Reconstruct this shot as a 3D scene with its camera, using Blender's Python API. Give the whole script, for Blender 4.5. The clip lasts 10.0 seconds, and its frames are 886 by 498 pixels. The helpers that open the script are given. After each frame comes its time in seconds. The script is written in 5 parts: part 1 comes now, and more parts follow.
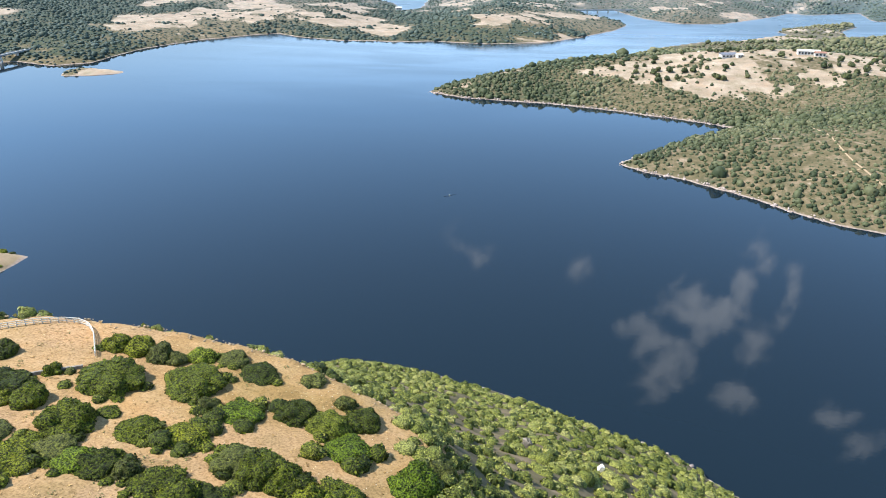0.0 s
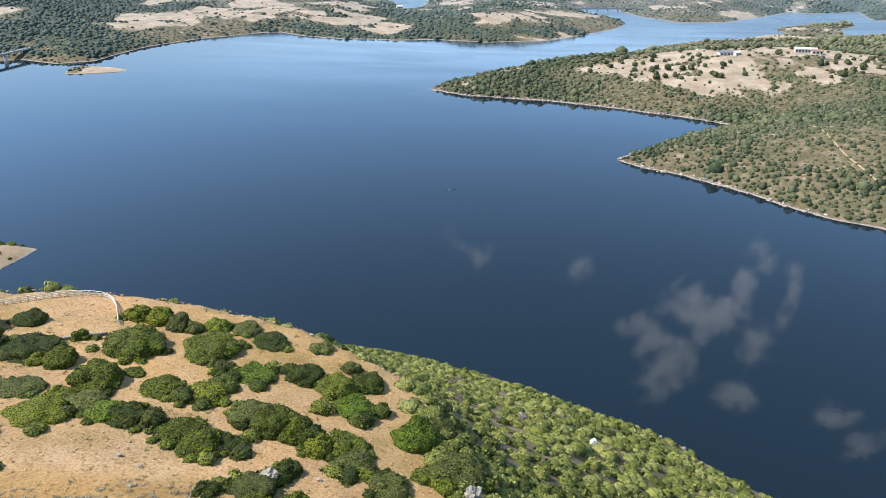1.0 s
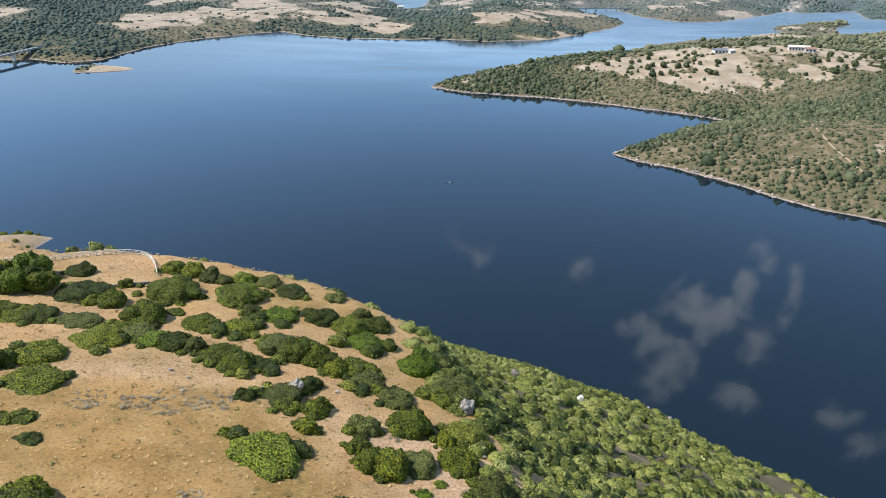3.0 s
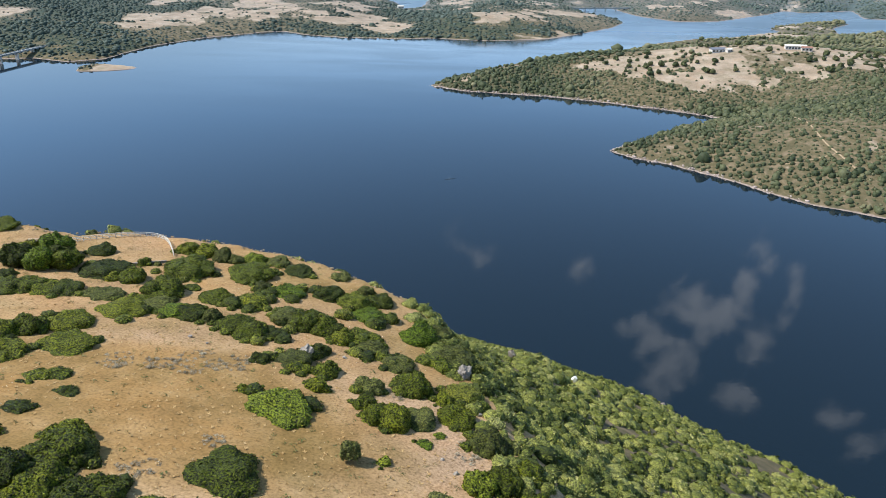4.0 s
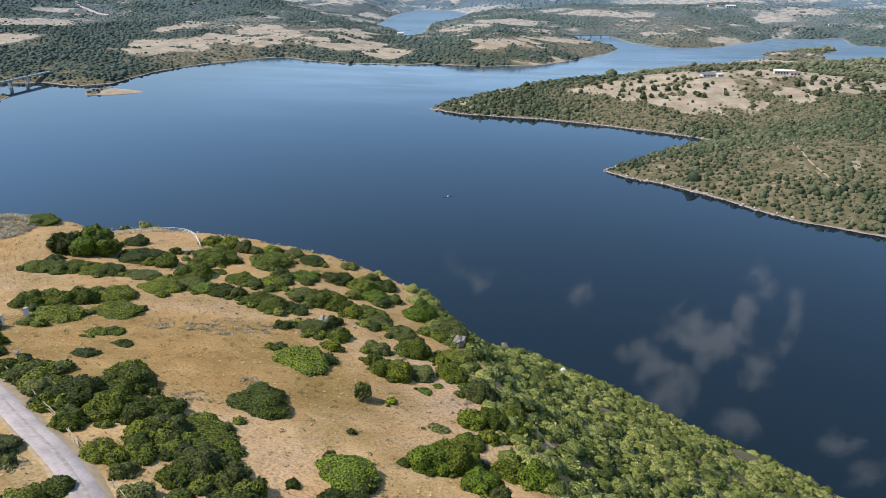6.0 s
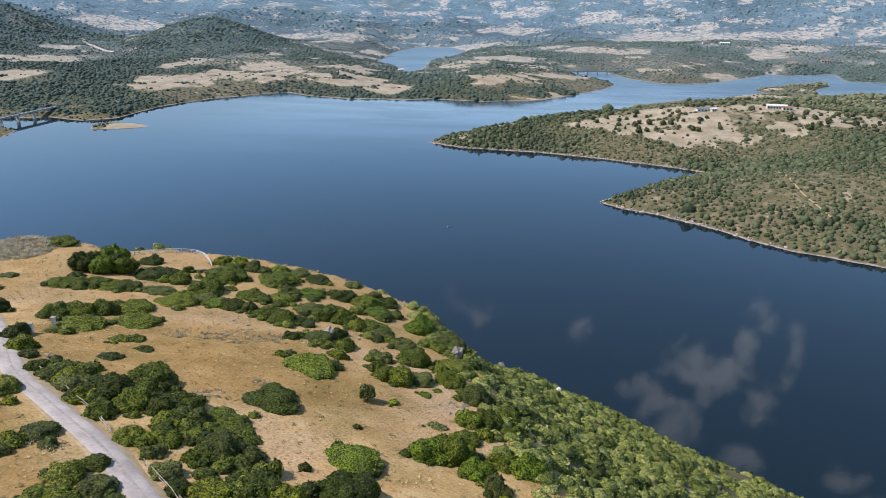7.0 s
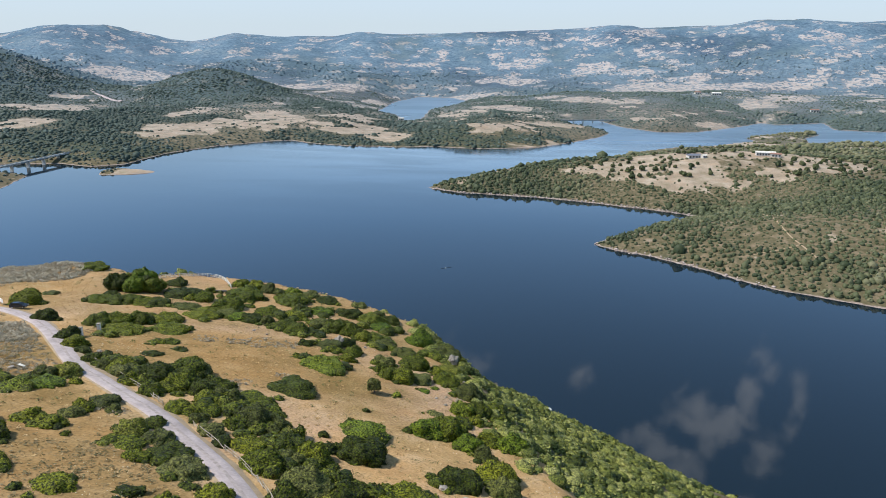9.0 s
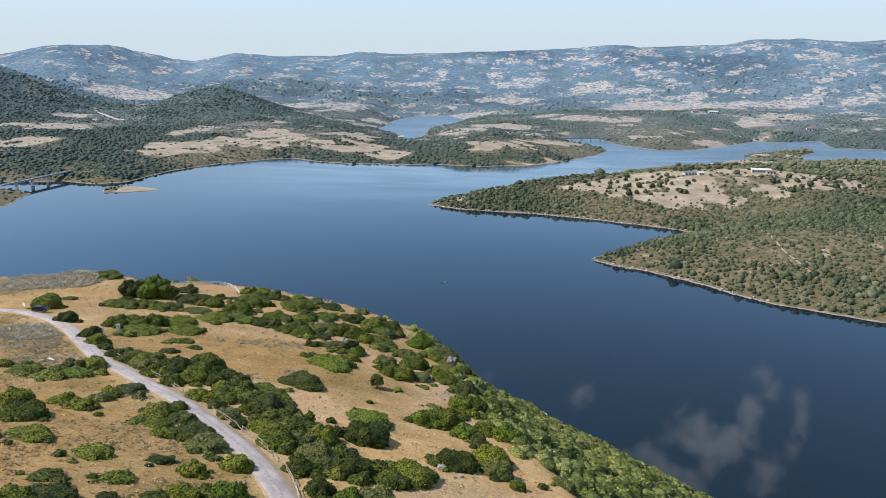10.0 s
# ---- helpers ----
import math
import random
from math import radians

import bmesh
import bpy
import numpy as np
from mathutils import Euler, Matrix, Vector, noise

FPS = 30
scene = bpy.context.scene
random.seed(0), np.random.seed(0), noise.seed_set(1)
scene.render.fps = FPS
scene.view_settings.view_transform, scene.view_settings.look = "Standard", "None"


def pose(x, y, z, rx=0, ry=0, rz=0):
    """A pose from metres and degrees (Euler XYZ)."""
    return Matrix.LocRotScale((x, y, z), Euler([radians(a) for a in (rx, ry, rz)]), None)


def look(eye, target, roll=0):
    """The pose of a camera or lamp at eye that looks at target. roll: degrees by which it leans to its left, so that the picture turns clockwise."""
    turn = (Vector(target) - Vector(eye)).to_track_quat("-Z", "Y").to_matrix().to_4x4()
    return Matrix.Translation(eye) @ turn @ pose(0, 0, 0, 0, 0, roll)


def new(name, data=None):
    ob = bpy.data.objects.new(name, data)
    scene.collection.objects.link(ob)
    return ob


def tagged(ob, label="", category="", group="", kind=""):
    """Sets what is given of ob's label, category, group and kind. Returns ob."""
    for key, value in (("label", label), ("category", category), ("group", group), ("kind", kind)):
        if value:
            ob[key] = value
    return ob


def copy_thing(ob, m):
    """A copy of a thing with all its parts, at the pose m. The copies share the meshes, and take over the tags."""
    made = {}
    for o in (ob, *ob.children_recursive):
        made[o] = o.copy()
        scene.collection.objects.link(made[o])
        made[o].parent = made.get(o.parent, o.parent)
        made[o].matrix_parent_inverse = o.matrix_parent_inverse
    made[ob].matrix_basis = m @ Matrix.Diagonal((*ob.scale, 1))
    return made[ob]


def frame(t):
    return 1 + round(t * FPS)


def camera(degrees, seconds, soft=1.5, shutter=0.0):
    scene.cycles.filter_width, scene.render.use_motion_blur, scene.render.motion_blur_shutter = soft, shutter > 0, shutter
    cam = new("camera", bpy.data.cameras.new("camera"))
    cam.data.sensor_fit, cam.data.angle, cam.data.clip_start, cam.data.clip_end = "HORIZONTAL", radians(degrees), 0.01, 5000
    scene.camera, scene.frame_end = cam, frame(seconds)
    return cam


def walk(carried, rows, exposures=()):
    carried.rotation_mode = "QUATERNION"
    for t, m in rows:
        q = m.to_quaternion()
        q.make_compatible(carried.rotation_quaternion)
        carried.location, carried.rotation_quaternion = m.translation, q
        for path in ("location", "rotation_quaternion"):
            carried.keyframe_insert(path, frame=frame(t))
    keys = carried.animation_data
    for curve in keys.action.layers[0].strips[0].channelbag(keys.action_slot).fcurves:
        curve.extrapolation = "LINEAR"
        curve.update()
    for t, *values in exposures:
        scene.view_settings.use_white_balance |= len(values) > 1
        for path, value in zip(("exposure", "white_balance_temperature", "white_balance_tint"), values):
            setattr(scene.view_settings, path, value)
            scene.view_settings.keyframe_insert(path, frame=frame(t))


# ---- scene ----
cam = camera(63.46, 10.0, 0.8)
PATH = [
    (0, (-5.88, 164.72, 224.14), (-14.71, 255.14, 182.35), 0.59),
    (0.5, (-5.13, 159.06, 224.09), (-14.01, 249.46, 182.27), 0.55),
    (1, (-4.39, 153.38, 224.07), (-13.31, 243.75, 182.19), 0.57),
    (1.5, (-3.67, 147.67, 224.07), (-12.63, 238.04, 182.21), 0.52),
    (2, (-2.96, 141.94, 224.10), (-11.97, 232.33, 182.28), 0.49),
    (2.5, (-2.26, 136.20, 224.15), (-11.29, 226.59, 182.36), 0.47),
    (4, (-0.19, 118.84, 224.40), (-9.24, 209.25, 182.65), 0.47),
    (4.5, (0.49, 113.02, 224.51), (-8.51, 203.44, 182.75), 0.45),
    (5, (1.17, 107.18, 224.62), (-7.81, 197.75, 183.18), 0.46),
    (5.5, (1.85, 101.33, 224.73), (-7.17, 192.37, 184.34), 0.48),
    (7, (3.93, 83.69, 225.04), (-5.32, 177.23, 190.93), 0.50),
    (7.5, (4.64, 77.78, 225.13), (-4.67, 171.94, 192.78), 0.49),
    (8, (5.36, 71.86, 225.20), (-3.94, 166.59, 194.56), 0.54),
    (8.5, (6.09, 65.92, 225.25), (-3.26, 161.13, 196.14), 0.56),
    (9, (6.84, 59.98, 225.28), (-2.55, 155.57, 197.46), 0.53),
    (9.5, (7.60, 54.03, 225.29), (-1.81, 149.97, 198.70), 0.52),
    (10, (8.38, 48.06, 225.27), (-1.07, 144.33, 199.89), 0.48),
]
walk(cam, [(t, look(eye, target, roll)) for t, eye, target, roll in PATH],
     [(0, 0.76), (1, 0.57), (2.5, 0.42), (4, 0.28), (5.5, 0.17), (7, 0.09), (10, 0.07)])

# ---- light ----
SUN_AZIMUTH, SUN_HEIGHT = radians(-96), radians(52)   # bearing from +y towards +x
world = bpy.data.worlds.new("sky")
scene.world = world
world.use_nodes = True


def nodes_of(tree):
    tree.nodes.clear()

    def add(kind, **values):
        n = tree.nodes.new(kind)
        for key, value in values.items():
            if key in n.inputs:
                n.inputs[key].default_value = value
            else:
                setattr(n, key, value)
        return n
    return add, tree.links.new


def ramp(add, link, value, stops):
    r = add("ShaderNodeValToRGB")
    el = r.color_ramp.elements
    while len(el) < len(stops):
        el.new(0.5)
    for e, (at, c) in zip(el, stops):
        e.position, e.color = at, (*c, 1)
    link(value, r.inputs[0])
    return r.outputs["Color"]


def sky_nodes():
    add, link = nodes_of(world.node_tree)
    sky = add("ShaderNodeTexSky", sky_type="NISHITA", sun_disc=False, sun_elevation=SUN_HEIGHT, sun_rotation=SUN_AZIMUTH,
              altitude=200, air_density=1.0, dust_density=0.15, ozone_density=3.0)
    # a few fair-weather clouds over the far shore, laid out by bearing and height: x / y and z / y of the direction
    coord = add("ShaderNodeTexCoord")
    split = add("ShaderNodeSeparateXYZ")
    link(coord.outputs["Generated"], split.inputs[0])
    ahead = add("ShaderNodeMath", operation="MAXIMUM")
    ahead.inputs[1].default_value = 0.05
    link(split.outputs[1], ahead.inputs[0])
    flat = add("ShaderNodeVectorMath", operation="DIVIDE")
    both = add("ShaderNodeCombineXYZ")
    for k in range(3):
        link(ahead.outputs[0], both.inputs[k])
    link(coord.outputs["Generated"], flat.inputs[0])
    link(both.outputs[0], flat.inputs[1])
    puff = add("ShaderNodeTexNoise", Scale=14.0, Detail=8.0, Roughness=0.6, Distortion=0.3)
    link(flat.outputs[0], puff.inputs["Vector"])
    # cloud fields: centre and reach on that layer
    total = None
    for cx, cy, rx, ry, much in CLOUDS:
        off = add("ShaderNodeVectorMath", operation="SUBTRACT")
        off.inputs[1].default_value = (cx, 1, cy)
        link(flat.outputs[0], off.inputs[0])
        sc = add("ShaderNodeVectorMath", operation="MULTIPLY")
        sc.inputs[1].default_value = (1 / rx, 0, 1 / ry)
        link(off.outputs[0], sc.inputs[0])
        ln = add("ShaderNodeVectorMath", operation="LENGTH")
        link(sc.outputs[0], ln.inputs[0])
        fall = add("ShaderNodeMapRange", interpolation_type="SMOOTHSTEP")
        for key, value in (("From Min", 0.0), ("From Max", 1.3), ("To Min", much), ("To Max", 0.0)):
            fall.inputs[key].default_value = value
        link(ln.outputs["Value"], fall.inputs["Value"])
        if total is None:
            total = fall.outputs[0]
        else:
            s = add("ShaderNodeMath", operation="MAXIMUM")
            link(total, s.inputs[0])
            link(fall.outputs[0], s.inputs[1])
            total = s.outputs[0]
    sum_ = add("ShaderNodeMath", operation="ADD")
    torn = add("ShaderNodeMath", operation="MULTIPLY_ADD")
    link(puff.outputs["Fac"], torn.inputs[0])
    torn.inputs[1].default_value, torn.inputs[2].default_value = 2.1, -0.56
    link(torn.outputs[0], sum_.inputs[0])
    link(total, sum_.inputs[1])
    edge = add("ShaderNodeMapRange", interpolation_type="SMOOTHSTEP")
    for key, value in (("From Min", 0.66), ("From Max", 1.25), ("To Min", 0.0), ("To Max", 0.62)):
        edge.inputs[key].default_value = value
    link(sum_.outputs[0], edge.inputs["Value"])
    mix = add("ShaderNodeMix", data_type="RGBA")
    mix.inputs[7].default_value = (9.5, 9.8, 10.4, 1)
    there = add("ShaderNodeMath", operation="MULTIPLY", use_clamp=True)
    there.inputs[1].default_value = 8.0
    link(total, there.inputs[0])
    only = add("ShaderNodeMath", operation="MULTIPLY")
    link(edge.outputs[0], only.inputs[0])
    link(there.outputs[0], only.inputs[1])
    link(only.outputs[0], mix.inputs[0])
    # summer haze low in the sky
    low = add("ShaderNodeMapRange", interpolation_type="SMOOTHSTEP")
    for key, value in (("From Min", 0.0), ("From Max", 0.46), ("To Min", 0.95), ("To Max", 0.0)):
        low.inputs[key].default_value = value
    link(split.outputs[2], low.inputs["Value"])
    hazy = add("ShaderNodeMix", data_type="RGBA")
    link(ramp(add, link, split.outputs[2], [(0.02, (3.3, 3.9, 4.45)), (0.07, (3.35, 4.0, 4.75)), (0.14, (3.1, 4.4, 5.9)), (0.24, (2.0, 3.6, 6.0))]), hazy.inputs[7])
    link(low.outputs[0], hazy.inputs[0])
    clear = add("ShaderNodeMix", data_type="RGBA", blend_type="MULTIPLY")
    clear.inputs[0].default_value = 1.0
    link(ramp(add, link, split.outputs[2], [(0.08, (1.1, 1.25, 1.38)), (0.24, (1.12, 1.3, 1.42)), (0.46, (1.12, 1.14, 1.06)), (0.7, (0.95, 0.95, 0.72))]), clear.inputs[7])
    link(sky.outputs[0], clear.inputs[6])
    link(clear.outputs[2], hazy.inputs[6])
    link(hazy.outputs[2], mix.inputs[6])
    back = add("ShaderNodeBackground", Strength=0.17)
    link(mix.outputs[2], back.inputs["Color"])
    out = add("ShaderNodeOutputWorld")
    link(back.outputs[0], out.inputs[0])


CLOUDS = [(0.200, 0.580, 0.058, 0.040, 0.64), (0.238, 0.605, 0.06, 0.06, 0.60), (0.280, 0.540, 0.066, 0.060, 0.70), (0.325, 0.560, 0.06, 0.066, 0.70),
          (0.266, 0.645, 0.062, 0.08, 0.70), (0.250, 0.69, 0.05, 0.05, 0.62), (0.362, 0.495, 0.036, 0.055, 0.64), (0.376, 0.45, 0.024, 0.06, 0.56), (0.427, 0.525, 0.024, 0.07, 0.58),
          (0.375, 0.70, 0.055, 0.040, 0.56), (0.394, 0.61, 0.04, 0.06, 0.50), (0.55, 0.725, 0.06, 0.045, 0.52), (0.587, 0.77, 0.055, 0.045, 0.50),
          (0.113, 0.469, 0.025, 0.05, 0.28), (-0.055, 0.459, 0.045, 0.05, 0.26)]
sky_nodes()

sun = new("sun", bpy.data.lights.new("sun", "SUN"))
sun.data.energy, sun.data.angle, sun.data.color = 4.9, radians(0.53), (1.0, 0.96, 0.90)
sun.matrix_world = look((0, 0, 0), (-math.sin(SUN_AZIMUTH) * math.cos(SUN_HEIGHT), -math.cos(SUN_AZIMUTH) * math.cos(SUN_HEIGHT),
                                    -math.sin(SUN_HEIGHT)))

# ---- materials ----


def material(name):
    m = bpy.data.materials.new(name)
    m.use_nodes = True
    add, link = nodes_of(m.node_tree)
    shade = add("ShaderNodeBsdfPrincipled")
    out = add("ShaderNodeOutputMaterial")
    link(shade.outputs[0], out.inputs[0])
    return m, add, link, shade


def mixed(add, link, fac, a, b, how="MIX"):
    m = add("ShaderNodeMix", data_type="RGBA", blend_type=how)
    for sock, v in ((m.inputs[0], fac), (m.inputs[6], a), (m.inputs[7], b)):
        if isinstance(v, (int, float)):
            sock.default_value = v
        elif isinstance(v, tuple):
            sock.default_value = (*v, 1)
        else:
            link(v, sock)
    return m.outputs[2]


def bumped(add, link, shade, value, strength, distance):
    b = add("ShaderNodeBump", Strength=strength, Distance=distance)
    link(value, b.inputs["Height"])
    link(b.outputs[0], shade.inputs["Normal"])


def simple(name, color, rough=0.6, metal=0.0, scale=3.0, vary=0.25, bump=0.0):
    """One surface with mottling at two scales."""
    m, add, link, shade = material(name)
    pos = add("ShaderNodeNewGeometry")
    n1 = add("ShaderNodeTexNoise", Scale=scale, Detail=5.0)
    n2 = add("ShaderNodeTexNoise", Scale=scale * 9, Detail=3.0)
    for n in (n1, n2):
        link(pos.outputs["Position"], n.inputs["Vector"])
    lo, hi = tuple(c * (1 - vary) for c in color), tuple(min(1, c * (1 + vary)) for c in color)
    a = ramp(add, link, n1.outputs["Fac"], [(0.3, lo), (0.7, hi)])
    b = ramp(add, link, n2.outputs["Fac"], [(0.35, (0.8, 0.8, 0.8)), (0.65, (1.1, 1.1, 1.1))])
    link(mixed(add, link, 0.6, a, b, "MULTIPLY"), shade.inputs["Base Color"])
    shade.inputs["Roughness"].default_value, shade.inputs["Metallic"].default_value = rough, metal
    if bump:
        bumped(add, link, shade, n2.outputs["Fac"], 0.6, bump)
    return m


def ground_material():
    """Dry summer grass, bare earth, scrub and pale shore rock; the cover of each spot is a layer of the mesh."""
    m, add, link, shade = material("dry_country")
    geo = add("ShaderNodeNewGeometry")
    p = geo.outputs["Position"]

    def noise(scale, detail=6.0, rough=0.6):
        n = add("ShaderNodeTexNoise", Scale=scale, Detail=detail, Roughness=rough)
        link(p, n.inputs["Vector"])
        return n.outputs["Fac"]
    fine, mid, big = noise(2.2), noise(0.16), noise(0.022)
    grass = ramp(add, link, mid, [(0.3, (0.34, 0.21, 0.092)), (0.5, (0.45, 0.29, 0.138)), (0.72, (0.53, 0.37, 0.215))])
    earth = ramp(add, link, fine, [(0.3, (0.32, 0.212, 0.142)), (0.7, (0.51, 0.365, 0.262))])
    base = mixed(add, link, ramp(add, link, big, [(0.42, (0, 0, 0)), (0.62, (0.75, 0.75, 0.75))]), grass, earth)
    ripe = add("ShaderNodeAttribute", attribute_name="ripe")
    golden = ramp(add, link, mid, [(0.3, (0.225, 0.136, 0.050)), (0.5, (0.295, 0.182, 0.072)), (0.72, (0.365, 0.238, 0.108))])
    base = mixed(add, link, ripe.outputs["Fac"], base, golden)
    # paler ground mix away from the headland
    pale_far = add("ShaderNodeAttribute", attribute_name="pale_far")
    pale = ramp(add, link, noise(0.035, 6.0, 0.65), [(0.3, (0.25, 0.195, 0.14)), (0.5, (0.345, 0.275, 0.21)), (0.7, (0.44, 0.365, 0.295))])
    base = mixed(add, link, pale_far.outputs["Fac"], base, pale)
    spots = ramp(add, link, noise(0.05, 5.0, 0.65), [(0.36, (0.80, 0.82, 0.74)), (0.5, (1, 1, 1)), (0.66, (1.10, 1.02, 0.94))])
    base = mixed(add, link, 1.0, base, spots, "MULTIPLY")
    tuft = ramp(add, link, fine, [(0.33, (0.6, 0.6, 0.57)), (0.5, (1, 1, 1)), (0.67, (1.22, 1.2, 1.15))])
    base = mixed(add, link, 0.8, base, tuft, "MULTIPLY")
    cover = add("ShaderNodeAttribute", attribute_name="cover")
    scrubs = ramp(add, link, noise(0.11, 8.0, 0.7), [(0.3, (0.072, 0.068, 0.034)), (0.5, (0.13, 0.108, 0.062)), (0.7, (0.255, 0.19, 0.13))])
    edge = add("ShaderNodeMath", operation="ADD")
    link(cover.outputs["Fac"], edge.inputs[0])
    wob = add("ShaderNodeMath", operation="MULTIPLY_ADD")
    link(noise(0.06, 8.0, 0.7), wob.inputs[0])
    wob.inputs[1].default_value, wob.inputs[2].default_value = 0.9, -0.45
    link(wob.outputs[0], edge.inputs[1])
    fac = add("ShaderNodeMapRange")
    for key, value in (("From Min", 0.42), ("From Max", 0.58)):
        fac.inputs[key].default_value = value
    link(edge.outputs[0], fac.inputs["Value"])
    # closed canopy
    shut = add("ShaderNodeMapRange")
    for key, value in (("From Min", 0.78), ("From Max", 1.05)):
        shut.inputs[key].default_value = value
    link(edge.outputs[0], shut.inputs["Value"])
    canopy = ramp(add, link, noise(0.14, 6.0, 0.7), [(0.35, (0.030, 0.044, 0.027)), (0.65, (0.064, 0.082, 0.052))])
    scrubs = mixed(add, link, shut.outputs[0], scrubs, canopy)
    base = mixed(add, link, fac.outputs[0], base, scrubs)
    # muted blue-green haze painted into the far uplands: woods broken by small pale pastures dotted with trees
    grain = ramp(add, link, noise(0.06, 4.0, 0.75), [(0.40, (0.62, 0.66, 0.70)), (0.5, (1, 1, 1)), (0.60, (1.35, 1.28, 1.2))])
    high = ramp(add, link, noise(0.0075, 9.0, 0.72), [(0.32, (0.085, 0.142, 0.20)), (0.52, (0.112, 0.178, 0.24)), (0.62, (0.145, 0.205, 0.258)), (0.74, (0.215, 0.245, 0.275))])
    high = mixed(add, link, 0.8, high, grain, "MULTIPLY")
    # broad dark patches paint cloud shade onto the far hills
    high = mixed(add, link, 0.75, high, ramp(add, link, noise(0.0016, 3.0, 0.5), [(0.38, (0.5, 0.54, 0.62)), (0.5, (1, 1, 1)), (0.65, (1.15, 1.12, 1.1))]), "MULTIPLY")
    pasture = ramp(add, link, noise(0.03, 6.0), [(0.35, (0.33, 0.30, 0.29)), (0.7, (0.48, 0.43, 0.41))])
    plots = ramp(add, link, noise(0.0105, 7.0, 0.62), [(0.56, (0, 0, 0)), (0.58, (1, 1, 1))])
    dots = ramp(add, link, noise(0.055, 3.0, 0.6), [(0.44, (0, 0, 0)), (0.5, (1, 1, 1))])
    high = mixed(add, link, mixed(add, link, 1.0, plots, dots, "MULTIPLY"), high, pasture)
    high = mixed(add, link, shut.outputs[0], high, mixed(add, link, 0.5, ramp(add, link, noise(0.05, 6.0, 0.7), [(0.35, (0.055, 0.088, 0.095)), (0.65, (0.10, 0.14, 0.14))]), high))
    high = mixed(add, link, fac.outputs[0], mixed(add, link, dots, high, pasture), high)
    # haze layer: the base colour turns bluer the farther the ground lies
    far_haze = add("ShaderNodeAttribute", attribute_name="far_haze")
    base = mixed(add, link, far_haze.outputs["Fac"], base, high)
    # bare rock rim at the waterline
    z = add("ShaderNodeSeparateXYZ")
    link(p, z.inputs[0])
    rim = add("ShaderNodeMapRange")
    for key, value in (("From Min", 0.3), ("From Max", 0.9), ("To Min", 1.0), ("To Max", 0.0)):
        rim.inputs[key].default_value = value
    jag = add("ShaderNodeMath", operation="MULTIPLY_ADD")
    link(noise(0.09), jag.inputs[0])
    jag.inputs[1].default_value = 2.2
    link(z.outputs[2], jag.inputs[2])
    low = add("ShaderNodeMath", operation="SUBTRACT")
    link(jag.outputs[0], low.inputs[0])
    low.inputs[1].default_value = 1.1
    link(low.outputs[0], rim.inputs["Value"])
    rock = ramp(add, link, noise(0.5), [(0.3, (0.20, 0.155, 0.13)), (0.7, (0.42, 0.335, 0.295))])
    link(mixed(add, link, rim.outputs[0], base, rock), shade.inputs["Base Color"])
    shade.inputs["Roughness"].default_value = 0.95
    shade.inputs["Specular IOR Level"].default_value = 0.15
    bumped(add, link, shade, fine, 0.5, 0.25)
    return m


